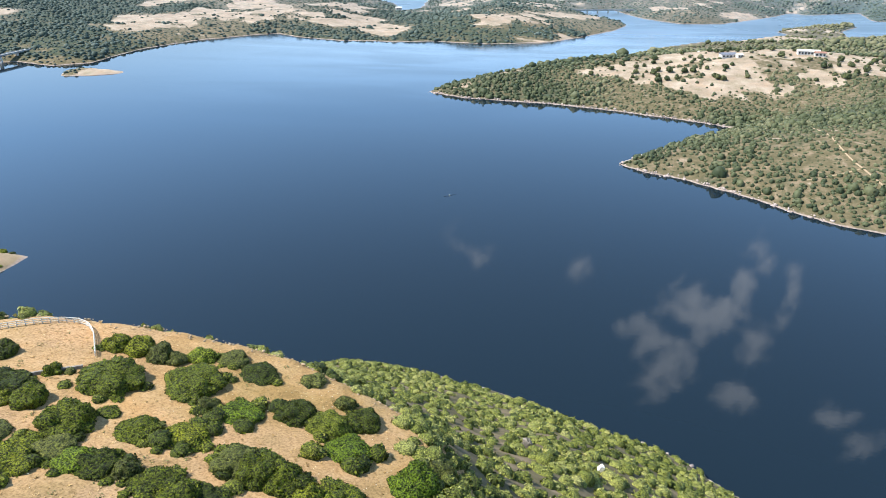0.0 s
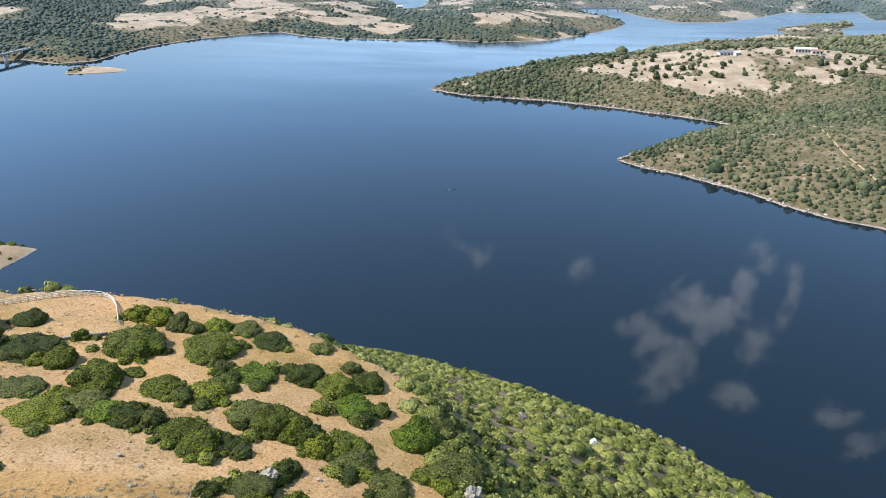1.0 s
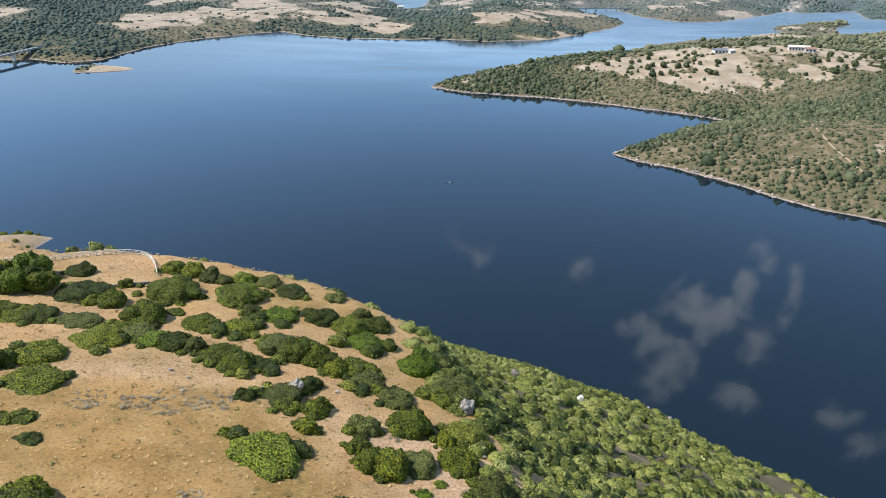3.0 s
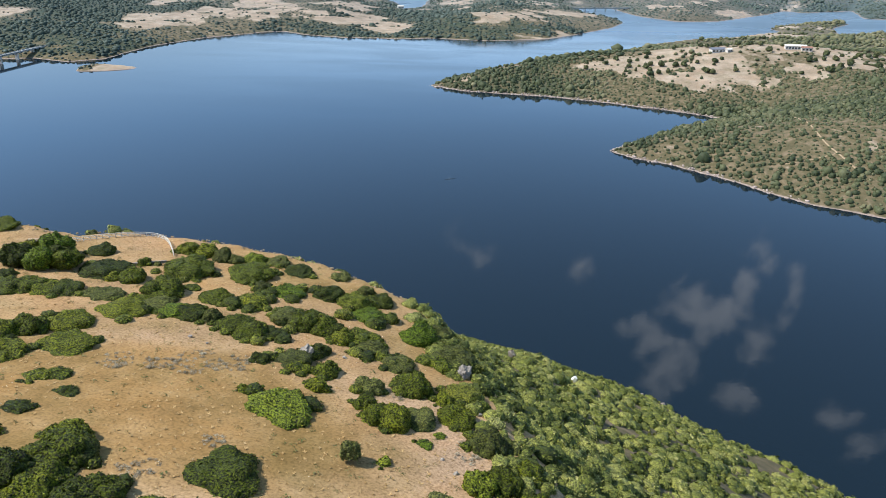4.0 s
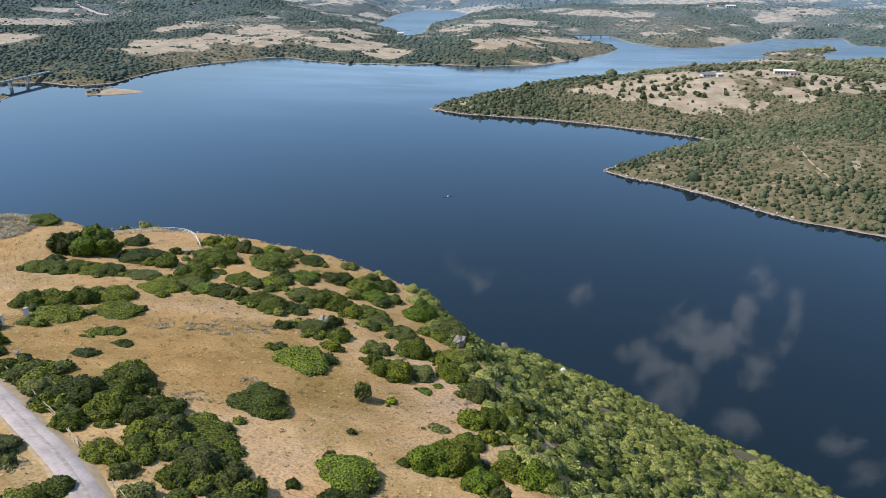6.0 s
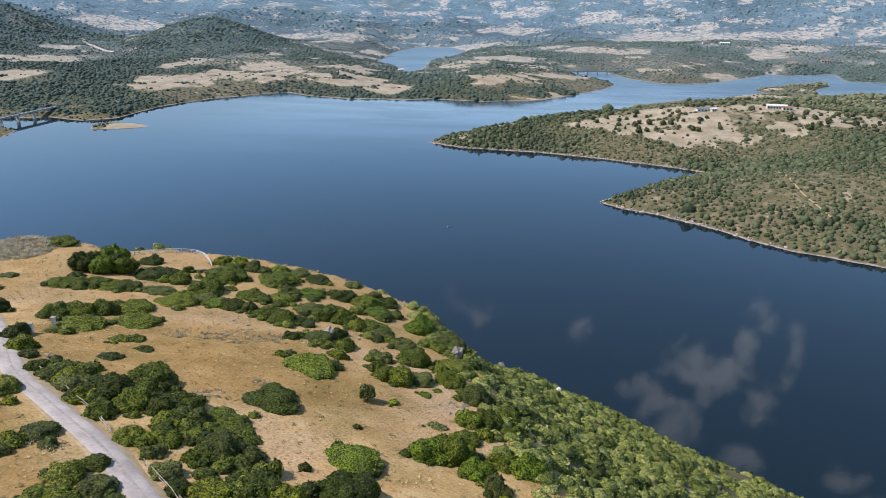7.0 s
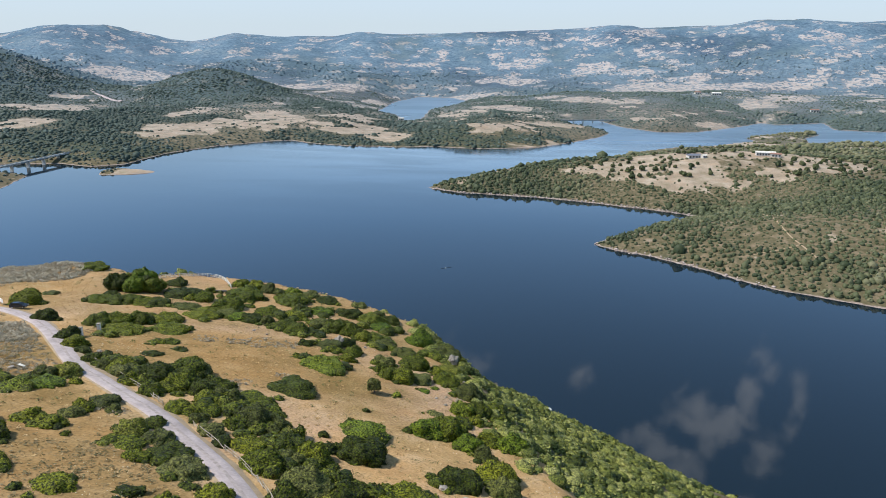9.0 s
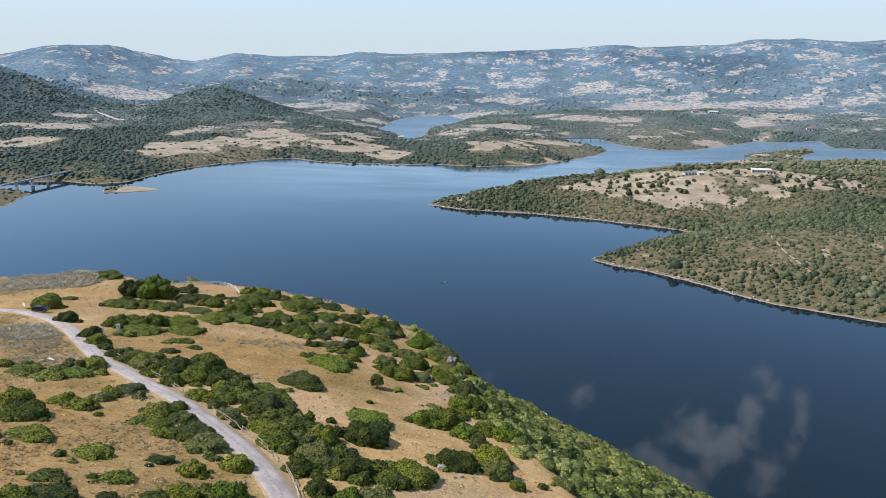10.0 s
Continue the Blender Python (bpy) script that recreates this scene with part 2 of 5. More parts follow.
def water_material():
    m, add, link, shade = material("lake_water")
    geo = add("ShaderNodeNewGeometry")
    shade.inputs["IOR"].default_value = 1.333
    n = add("ShaderNodeTexNoise", Scale=0.004, Detail=4.0)
    link(geo.outputs["Position"], n.inputs["Vector"])
    r = add("ShaderNodeMapRange")
    for key, value in (("From Min", 0.35), ("From Max", 0.7), ("To Min", 0.012), ("To Max", 0.06)):
        r.inputs[key].default_value = value
    link(n.outputs["Fac"], r.inputs["Value"])
    # the open reach beyond the peninsula is ruffled by wind
    split = add("ShaderNodeSeparateXYZ")
    link(geo.outputs["Position"], split.inputs[0])
    wind = add("ShaderNodeMapRange", interpolation_type="SMOOTHSTEP")
    for key, value in (("From Min", 1400.0), ("From Max", 2000.0), ("To Min", 0.0), ("To Max", 0.25)):
        wind.inputs[key].default_value = value
    link(split.outputs[1], wind.inputs["Value"])
    total = add("ShaderNodeMath", operation="ADD")
    link(r.outputs[0], total.inputs[0])
    link(wind.outputs[0], total.inputs[1])
    link(total.outputs[0], shade.inputs["Roughness"])
    # light wind on the far half of the lake gives it a brighter, streaky sheen
    def span(sock, lo, hi, top):
        n = add("ShaderNodeMapRange", interpolation_type="SMOOTHSTEP")
        for key, value in (("From Min", lo), ("From Max", hi), ("To Min", 0.0), ("To Max", top)):
            n.inputs[key].default_value = value
        link(sock, n.inputs["Value"])
        return n.outputs[0]

    def times(one, other):
        n = add("ShaderNodeMath", operation="MULTIPLY")
        link(one, n.inputs[0])
        link(other, n.inputs[1])
        return n.outputs[0]
    # the upper reaches get a paler base colour, painting in the bright sky reflection
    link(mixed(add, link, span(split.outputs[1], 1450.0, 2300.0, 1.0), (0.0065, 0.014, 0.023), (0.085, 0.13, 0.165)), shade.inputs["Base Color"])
    slick = add("ShaderNodeMapping")
    slick.inputs["Scale"].default_value = (0.0022, 0.0075, 1)
    link(geo.outputs["Position"], slick.inputs["Vector"])
    bands = add("ShaderNodeTexNoise", Scale=1.0, Detail=5.0, Roughness=0.55, Distortion=0.6)
    link(slick.outputs[0], bands.inputs["Vector"])
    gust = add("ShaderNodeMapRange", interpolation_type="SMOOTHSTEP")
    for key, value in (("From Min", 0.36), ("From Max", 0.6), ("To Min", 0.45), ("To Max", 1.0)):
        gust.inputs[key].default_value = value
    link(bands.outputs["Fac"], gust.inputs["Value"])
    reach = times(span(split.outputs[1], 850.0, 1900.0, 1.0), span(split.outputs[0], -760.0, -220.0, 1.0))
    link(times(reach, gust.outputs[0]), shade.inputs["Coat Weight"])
    choppy = add("ShaderNodeMath", operation="ADD")
    link(span(split.outputs[1], 1350.0, 2200.0, 0.3), choppy.inputs[0])
    choppy.inputs[1].default_value = 0.1
    link(choppy.outputs[0], shade.inputs["Coat Roughness"])
    shade.inputs["Coat IOR"].default_value = 1.9
    w = add("ShaderNodeTexNoise", Scale=0.35, Detail=4.0)
    link(geo.outputs["Position"], w.inputs["Vector"])
    bumped(add, link, shade, w.outputs["Fac"], 0.025, 0.25)
    return m


GROUND, WATER = ground_material(), water_material()

# ---- relief of the country ----
def lattice(ix, iy, seed):
    h = (ix.astype(np.int64) * 374761393 + iy.astype(np.int64) * 668265263 + seed * 144665) & 0xFFFFFFFF
    h = ((h ^ (h >> 13)) * 1274126177) & 0xFFFFFFFF
    return ((h ^ (h >> 16)) & 0xFFFF) / 65535.0


def value_noise(x, y, seed):
    ix, iy = np.floor(x), np.floor(y)
    fx, fy = x - ix, y - iy
    fx, fy = fx * fx * (3 - 2 * fx), fy * fy * (3 - 2 * fy)
    a, b = lattice(ix, iy, seed), lattice(ix + 1, iy, seed)
    c, d = lattice(ix, iy + 1, seed), lattice(ix + 1, iy + 1, seed)
    return (a + (b - a) * fx) * (1 - fy) + (c + (d - c) * fx) * fy


def fbm(x, y, size, octaves=4, seed=1):
    """Fractal noise about 0, within about -0.5 to 0.5."""
    out, amp, tot = 0.0, 1.0, 0.0
    for k in range(octaves):
        s = 2.03 ** k / size
        out = out + amp * (value_noise(x * s + 17.3 * k, y * s - 9.1 * k, seed + k) - 0.5)
        tot += amp
        amp *= 0.5
    return out / tot


def smooth(lo, hi, v):
    t = np.clip((v - lo) / (hi - lo), 0, 1)
    return t * t * (3 - 2 * t)


def signed(poly, x, y):
    """Distance to a closed outline, positive inside."""
    best = np.full(x.shape, 1e12)
    inside = np.zeros(x.shape, bool)
    for (ax, ay), (bx, by) in zip(poly, poly[1:] + poly[:1]):
        dx, dy = bx - ax, by - ay
        t = np.clip(((x - ax) * dx + (y - ay) * dy) / (dx * dx + dy * dy), 0, 1)
        best = np.minimum(best, (x - ax - t * dx) ** 2 + (y - ay - t * dy) ** 2)
        if ay != by:
            cross = (ay > y) != (by > y)
            inside ^= cross & (x < ax + (y - ay) / (by - ay) * dx)
    return np.where(inside, 1.0, -1.0) * np.sqrt(best)


# outlines in plan: the headland below the drone, the wooded peninsula, the far bank, the upper pool
HEADLAND = [(-5200, -5200), (5200, -5200), (5200, -900), (600, -200), (300, 150), (205, 300), (153, 363), (127, 388),
            (104, 403), (81, 425), (61, 440), (27, 455), (-10, 474), (-50, 488), (-83, 494), (-108, 486), (-135, 455), (-190, 440), (-290, 460),
            (-345, 505), (-356, 545), (-352, 575), (-349, 599), (-372, 606), (-420, 590), (-520, 500), (-800, 300), (-1500, 100), (-5200, -300)]
PLATEAU = [(-5200, -5200), (5200, -5200), (5200, -2500), (400, -600), (90, 0), (45, 110), (20, 165), (7, 205),
           (-2, 235), (-13, 259), (-22, 275), (-50, 288), (-75, 290), (-95, 291), (-115, 286), (-132, 286), (-150, 286), (-180, 280),
           (-240, 280), (-420, 220), (-800, 50), (-5200, -600)]
PENINSULA = [(-128, 1182), (-74, 1152), (-41, 1147), (37, 1134), (128, 1106), (189, 1076), (250, 1045), (272, 1046), (231, 1008), (178, 962),
             (136, 914), (101, 877), (129, 853), (163, 835), (195, 808), (219, 783), (244, 751), (266, 732), (292, 719), (348, 695),
             (460, 640), (800, 500), (5200, 100), (5200, 2000), (905, 1880), (824, 1898), (712, 1849), (570, 1857),
             (452, 1758), (369, 1726), (267, 1638), (182, 1529), (94, 1472), (0, 1378), (-95, 1248)]
SPUR = [(575, 1900), (601, 1939), (690, 2010), (781, 2052), (800, 2030), (735, 1950), (700, 1840), (600, 1850)]
FAR_BANK = [(-5200, 700), (-1300, 900), (-781, 1063), (-815, 1190), (-960, 1222), (-960, 1278), (-845, 1312), (-760, 1290), (-717, 1322), (-702, 1462),
            (-642, 1583), (-556, 1674), (-511, 1701), (-461, 1659), (-358, 1628), (-255, 1626), (-181, 1647),
            (-65, 1629), (60, 1676), (128, 1754), (205, 1862), (253, 1963), (245, 2020), (182, 2111), (155, 2260),
            (250, 2290), (307, 2104), (383, 2010), (490, 2028), (659, 2208), (734, 2298), (770, 2258), (926, 2333),
            (885, 2148), (1017, 2118), (5200, 2300), (5200, 5200), (-5200, 5200)]
POOL = [(-451, 2444), (-458, 2853), (-403, 3108), (-258, 3106), (-174, 2911), (-240, 2663), (-284, 2518), (-276, 2232),
        (-320, 2175), (-376, 2358)]
ISLET = [(-697, 1216), (-660, 1226), (-624, 1249), (-655, 1262), (-701, 1273), (-715, 1250)]
# wooded hills: x, y, radius along x, radius along y, height
HILLS = [(-1080, 2600, 235, 240, 88), (-1860, 2350, 345, 420, 164), (-420, 2950, 230, 160, 60), (-1450, 1650, 300, 260, 30),
         (-40, 1790, 190, 90, 22), (700, 2750, 420, 200, 30), (1250, 2500, 300, 220, 35), (620, 1500, 260, 200, 10),
         (-640, 3300, 260, 200, 50), (450, 880, 260, 120, 14)]
# skyline: bearing from north in degrees (east positive), height of the ridge
RIDGE = [(-180, 150), (-60, 220), (-38, 232), (-36.1, 236), (-33.6, 277), (-31.1, 274), (-27.5, 247), (-25.3, 217), (-23.9, 208), (-22.3, 235), (-20.9, 256), (-18.5, 244),
         (-13.5, 248), (-12.2, 266), (-10.9, 270), (-9.2, 261), (-4.9, 281), (-0.6, 297), (3.6, 306), (6.8, 321), (9, 308), (12.5, 319), (15.6, 329), (17, 344),
         (20.2, 340), (22.6, 346), (24.8, 353), (29, 362), (60, 320), (180, 150)]


def headland_height(x, y):
    u, v = np.clip((x + 40) / 50, -2.3, 1.4), np.clip((y - 220) / 50, -2.4, 1.6)
    top = 149.08 -8.01 * u -9.82 * v -2.03 * u * u -0.40 * u * v +1.27 * v * v
    top = top + 1.6 * fbm(x, y, 45, 4, 5)
    top = top + 1.7 * np.exp(-(((x + 146) / 13) ** 2 + ((y - 284) / 9) ** 2)) - 1.2 * np.exp(-(((x + 118) / 10) ** 2 + ((y - 284) / 8) ** 2))
    shore = signed(HEADLAND, x, y) + 7 * fbm(x, y, 40, 4, 3) + 2 * smooth(-30, 20, x)
    edge = np.maximum(-signed(PLATEAU, x, y) + 3.5 * fbm(x, y, 18, 3, 8), 0)
    part = edge / (edge + np.maximum(shore, 1e-3))
    slope = (top + 9 * fbm(x, y, 60, 4, 12) * smooth(0, 0.15, part)) * (1 - part ** (0.95 + 0.14 * smooth(-12, 18, x) - 0.06 * smooth(50, 100, x)))
    return np.where(shore > 0, slope + 0.4, np.maximum(shore * 0.5, -12))


def bank_height(dist, x, y, rise, reach):
    d = dist + 9 * fbm(x, y, 55, 4, 21)
    up = rise * (1 - np.exp(-np.maximum(d, 0) / reach)) * (1 + 0.9 * fbm(x, y, 260, 4, 31)) + np.minimum(np.maximum(d, 0) * 0.25, 0.9)
    return np.where(d > 0, up, np.maximum(d * 0.3, -12))


def height(x, y):
    x, y = np.asarray(x, float), np.asarray(y, float)
    near = headland_height(x, y)
    wood = np.maximum(bank_height(signed(PENINSULA, x, y), x, y, 38 * (1 - 0.88 * smooth(1320, 1620, y)), 130), bank_height(signed(SPUR, x, y), x, y, 12, 40))
    wood = np.maximum(wood, bank_height(signed(ISLET, x, y) + 5, x, y, 4, 15))
    bank = signed(FAR_BANK, x, y)
    low = 1 - 0.85 * np.exp(-((x + 310) / 140) ** 2) * smooth(1500, 1700, y) * (1 - smooth(2300, 2600, y))
    far = bank_height(np.minimum(bank, -signed(POOL, x, y)), x, y, 30 * low, 110)
    hills = 0
    for cx, cy, rx, ry, h in HILLS:
        hills = hills + h * np.exp(-(((x - cx) / rx) ** 2 + ((y - cy) / ry) ** 2))
    r, bearing = np.hypot(x, y), np.degrees(np.arctan2(x, y))
    ridge = np.interp(bearing, [a for a, _ in RIDGE], [b for _, b in RIDGE])
    climb = smooth(2900, 4680, r) ** 1.15
    lift = (ridge - 30) * climb + (70 + 110 * climb) * fbm(x, y, 700, 6, 41) * smooth(2500, 3300, r) * (1 - smooth(4300, 4680, r))
    lift = lift * smooth(-100, 1250, -signed(POOL, x, y))
    far = far + (hills * smooth(0, 160, far * 6) * smooth(20, 300, -signed(POOL, x, y)) + np.where(far > 0, lift, 0))
    rise = 14 * np.exp(-(((x - 450) / 220) ** 2 + ((y - 880) / 110) ** 2)) + 17 * np.exp(-(((x - 420) / 190) ** 2 + ((y - 1310) / 130) ** 2))
    wood = wood + np.where(wood > 0, rise, 0) * smooth(0, 60, wood * 8)
    return np.maximum(np.maximum(near, wood), far)


# ---- mesh helpers ----
def mesh_of(name, verts, faces, mats, smooth_faces=False, slot=None):
    """A mesh from arrays: faces of one size (n x 3 or n x 4)."""
    verts, faces = np.asarray(verts, np.float32), np.asarray(faces, np.int32)
    me = bpy.data.meshes.new(name)
    me.vertices.add(len(verts))
    me.vertices.foreach_set("co", verts.ravel())
    me.loops.add(faces.size)
    me.loops.foreach_set("vertex_index", faces.ravel())
    me.polygons.add(len(faces))
    me.polygons.foreach_set("loop_start", np.arange(0, faces.size, faces.shape[1], dtype=np.int32))
    me.polygons.foreach_set("use_smooth", np.full(len(faces), smooth_faces))
    if slot is not None:
        me.polygons.foreach_set("material_index", np.asarray(slot, np.int32))
    for m in mats if isinstance(mats, (list, tuple)) else [mats]:
        me.materials.append(m)
    me.update(calc_edges=True)
    return me


# the gravel track over the headland
ROAD_LINE = [(-330, 252), (-250, 240), (-190, 228), (-150, 226), (-136, 227), (-124, 224.5), (-108.5, 214.5), (-92, 197.5), (-82.5, 187), (-76.5, 181.5), (-70, 176.8),
             (-62, 170.8), (-52.4, 163.7), (-43, 155.4), (-34, 147.2), (-28.5, 141), (-24.3, 135), (-20.5, 129), (-16, 118), (-10, 104), (-4, 82), (6, 48), (16, 8), (22, -60), (22, -300)]


def build_ground():
    rings = np.r_[np.linspace(4, 60, 12, endpoint=False), 60 * np.exp(np.linspace(0, math.log(4800 / 60), 350))]
    angles = np.radians(np.r_[np.linspace(-48, 44, 520, endpoint=False), np.linspace(44, 312, 90, endpoint=False)])
    r, a = np.meshgrid(rings, angles, indexing="ij")
    x, y = r * np.sin(a), r * np.cos(a)
    z = height(x, y)
    nr, na = x.shape
    verts = np.stack([x, y, z], -1).reshape(-1, 3)
    i, j = np.meshgrid(np.arange(nr - 1), np.arange(na), indexing="ij")
    k = (j + 1) % na
    faces = np.stack([i * na + j, i * na + k, (i + 1) * na + k, (i + 1) * na + j], -1).reshape(-1, 4)[:, ::-1]
    me = mesh_of("ground", verts, faces, GROUND, True)
    layer = me.attributes.new("cover", "FLOAT", "POINT")
    layer.data.foreach_set("value", cover(verts[:, 0].astype(float), verts[:, 1].astype(float)).astype(np.float32))
    ripe = me.attributes.new("ripe", "FLOAT", "POINT")
    vx, vy = verts[:, 0].astype(float), verts[:, 1].astype(float)
    line = np.array(ROAD_LINE)
    landward = smooth(0, 14, np.interp(vx, line[3:, 0], line[3:, 1]) - vy) * (vx > -140)
    gold = 1 - smooth(0.6, 1.25, np.hypot((vx + 62) / 46, (vy - 205) / 26) + 0.7 * fbm(vx, vy, 25, 4, 37))
    ripe.data.foreach_set("value", np.clip(np.maximum(np.maximum(gold, 0.9 * landward), 0.55 * smooth(222, 236, vy)) + 0.35 * fbm(vx, vy, 18, 3, 38), 0, 1).astype(np.float32))
    dry = me.attributes.new("pale_far", "FLOAT", "POINT")
    # rises from 0 to 1 between 480 and 800 m from the origin
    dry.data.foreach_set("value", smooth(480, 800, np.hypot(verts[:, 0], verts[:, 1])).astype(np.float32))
    high = me.attributes.new("far_haze", "FLOAT", "POINT")
    # haze weight by distance from the origin
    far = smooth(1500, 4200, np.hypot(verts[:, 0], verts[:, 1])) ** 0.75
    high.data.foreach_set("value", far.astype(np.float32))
    return tagged(new("ground", me), "dry grassy hills and wooded banks round a lake", "ground", kind="structure")


# open fields among the woods: x, y, half widths
FIELDS_BANK = [(-1131, 1614, 58, 107), (-1280, 1962, 64, 137), (-1348, 2240, 92, 66), (-1360, 1922, 55, 82), (-791, 1665, 64, 91), (-750, 1751, 33, 72), (-884, 2004, 55, 127),
          (-756, 1961, 41, 102), (-683, 1934, 72, 148), (-592, 1881, 57, 112), (-413, 1853, 92, 96), (-459, 2093, 62, 103), (-309, 1793, 44, 107), (-47, 1794, 97, 84),
          (42, 1796, 49, 64), (-149, 2263, 88, 79), (39, 2148, 50, 120), (725, 2327, 57, 27), (569, 2138, 60, 40)]
FIELDS_FARM = [(170, 1251, 54, 45), (273, 1272, 56, 129), (207, 1198, 22, 44), (229, 1126, 16, 16), (265, 1184, 33, 26), (385, 1303, 34, 72), (453, 1316, 40, 101),
          (497, 1770, 61, 63), (588, 1774, 52, 62), (409, 1179, 22, 31), (517, 1282, 34, 60), (180, 882, 9, 15), (160, 876, 8, 15)]
FIELDS_FAR = [(279, 2572, 156, 93), (667, 3097, 247, 305), (1050, 3158, 194, 106), (925, 2632, 87, 106), (783, 2527, 62, 108), (1425, 3173, 92, 67), (-204, 3022, 142, 86),
          (-13, 2406, 112, 125), (-1620, 2981, 199, 215), (-902, 2996, 91, 152), (-715, 3016, 127, 98), (-27, 3515, 164, 125), (379, 3655, 115, 93), (558, 3509, 97, 79),
          (762, 3340, 107, 49)]
WOODED = [(-1010, 2500, 280, 330), (-1900, 2300, 700, 500), (-1050, 1600, 300, 260), (-900, 1420, 200, 120), (-60, 1760, 200, 90), (900, 2250, 300, 120), (700, 1000, 260, 160), (330, 1010, 130, 60), (470, 960, 150, 70), (620, 780, 160, 120)]


def cover(x, y):
    """How much of the ground is under woods or scrub: 0 open grass, 1 closed."""
    x, y = np.asarray(x, float), np.asarray(y, float)
    near = smooth(3, 14, -signed(PLATEAU, x, y)) * 0.72
    far = 0.80 + 0.8 * fbm(x, y, 210, 6, 61)
    wx, wy = x + 130 * fbm(x, y, 80, 5, 62), y + 130 * fbm(x, y, 80, 5, 63)
    open_land = np.zeros(x.shape)
    for cx, cy, rx, ry in FIELDS_BANK + FIELDS_FARM:
        open_land = np.maximum(open_land, 1 - smooth(0.6, 1.35, np.hypot((wx - cx) / rx, (wy - cy) / ry)))
    broad = np.zeros(x.shape)
    for cx, cy, rx, ry in FIELDS_FAR:
        broad = np.maximum(broad, 1 - smooth(0.6, 1.3, np.hypot((wx - cx) / rx, (wy - cy) / (ry * 0.6))))
    far = far - 0.9 * broad
    # tree belts and thickets break up the pastures
    far = far - 0.95 * open_land * smooth(-0.13, -0.04, fbm(x * 0.7, y * 0.9, 42, 4, 75))
    for cx, cy, rx, ry in WOODED:
        far = far + 0.4 * (1 - smooth(0.5, 1.2, np.hypot((wx - cx) / rx, (wy - cy) / ry)))
    # small clearings and thin spots
    far = far - 0.5 * smooth(1450, 1700, y) * smooth(0.14, 0.19, fbm(x * 0.55, y, 70, 5, 69)) * (x > -760)
    far = far - 0.42 * smooth(1090, 1150, y) * (1 - smooth(1450, 1700, y)) * smooth(0.12, 0.18, fbm(x * 0.7, y, 55, 4, 70))
    # the front of the peninsula is evenly overgrown, thinner and browner on its top
    front = 0.80 + 0.34 * fbm(x, y, 42, 4, 72) - 0.16 * np.exp(-(((x - 320) / 90) ** 2 + ((y - 830) / 70) ** 2)) - 0.25 * smooth(0.2, 0.25, fbm(x, y, 20, 3, 73))
    front = front + 0.3 * smooth(960, 1010, y)
    lower = (1 - smooth(1010, 1070, y - 0.12 * (x - 250))) * (x > 60)
    far = far * (1 - lower) + front * lower
    far = np.where(signed(ISLET, x, y) > -15, 0.22 + 0.42 * (1 - smooth(-695, -665, x)), far)
    near = near * (1 - 0.75 * smooth(300, 330, -x))
    return np.where(signed(HEADLAND, x, y) > 0, near, np.clip(far, 0, 1))


build_ground()
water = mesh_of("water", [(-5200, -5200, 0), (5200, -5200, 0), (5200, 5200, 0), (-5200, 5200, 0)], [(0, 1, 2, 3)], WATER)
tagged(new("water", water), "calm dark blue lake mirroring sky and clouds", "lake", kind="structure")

# shrubs in plan: x, y, radius, height
DARK_LAKE_EDGE = [
    (-136.4, 282.7, 5.0, 2.5), (-77.7, 279.9, 3.0, 3.3), (-82.6, 279.9, 3.0, 3.1), (-53.8, 278.4, 4.1, 2.0), (-101.0, 271.4, 3.3, 2.9), (-63.4, 270.8, 5.8, 3.1),
    (-30.8, 269.6, 3.5, 2.8), (-87.9, 267.4, 1.9, 2.2), (-42.8, 267.3, 3.8, 3.6), (-77.1, 267.2, 6.4, 3.9), (-62.7, 267.1, 2.0, 1.9)]
DARK_UPPER = [
    (-72.7, 261.8, 1.2, 0.7), (-93.8, 259.8, 5.5, 3.1), (-71.8, 257.5, 2.1, 1.0), (-85.5, 257.3, 3.0, 3.3), (-89.8, 256.4, 2.1, 2.0), (-57.1, 254.1, 4.4, 2.2),
    (-64.7, 253.7, 3.7, 2.7), (-76.3, 252.7, 4.8, 4.3), (-111.5, 250.5, 2.4, 1.8), (-42.8, 248.4, 4.2, 4.1), (-39.3, 247.7, 3.5, 4.0), (-35.7, 247.0, 2.7, 3.2),
    (-95.2, 246.3, 4.0, 2.3), (-103.0, 246.1, 3.9, 2.5)]
DARK_MIDDLE = [
    (-30.1, 245.9, 4.1, 2.0), (-98.5, 245.7, 3.8, 2.4), (-78.8, 245.4, 3.3, 1.6), (-33.7, 244.3, 2.7, 3.1), (-105.9, 244.2, 3.9, 2.5), (-110.7, 243.6, 4.3, 2.3),
    (-66.1, 243.5, 3.5, 2.9), (-55.5, 241.0, 3.7, 2.9), (-79.0, 240.1, 4.8, 2.4), (-48.6, 240.0, 3.7, 1.8), (-51.9, 239.3, 4.0, 3.6), (-36.7, 236.5, 2.3, 2.6),
    (-126.9, 235.1, 4.2, 4.8), (-84.8, 230.8, 4.6, 2.7), (-17.1, 229.6, 3.7, 4.2), (-17.7, 229.6, 2.5, 2.0), (-33.1, 228.6, 2.5, 2.8), (-45.8, 228.6, 1.9, 2.1),
    (-38.3, 227.7, 2.5, 1.7), (-10.6, 227.5, 2.1, 2.4), (-89.1, 226.3, 3.4, 3.9)]
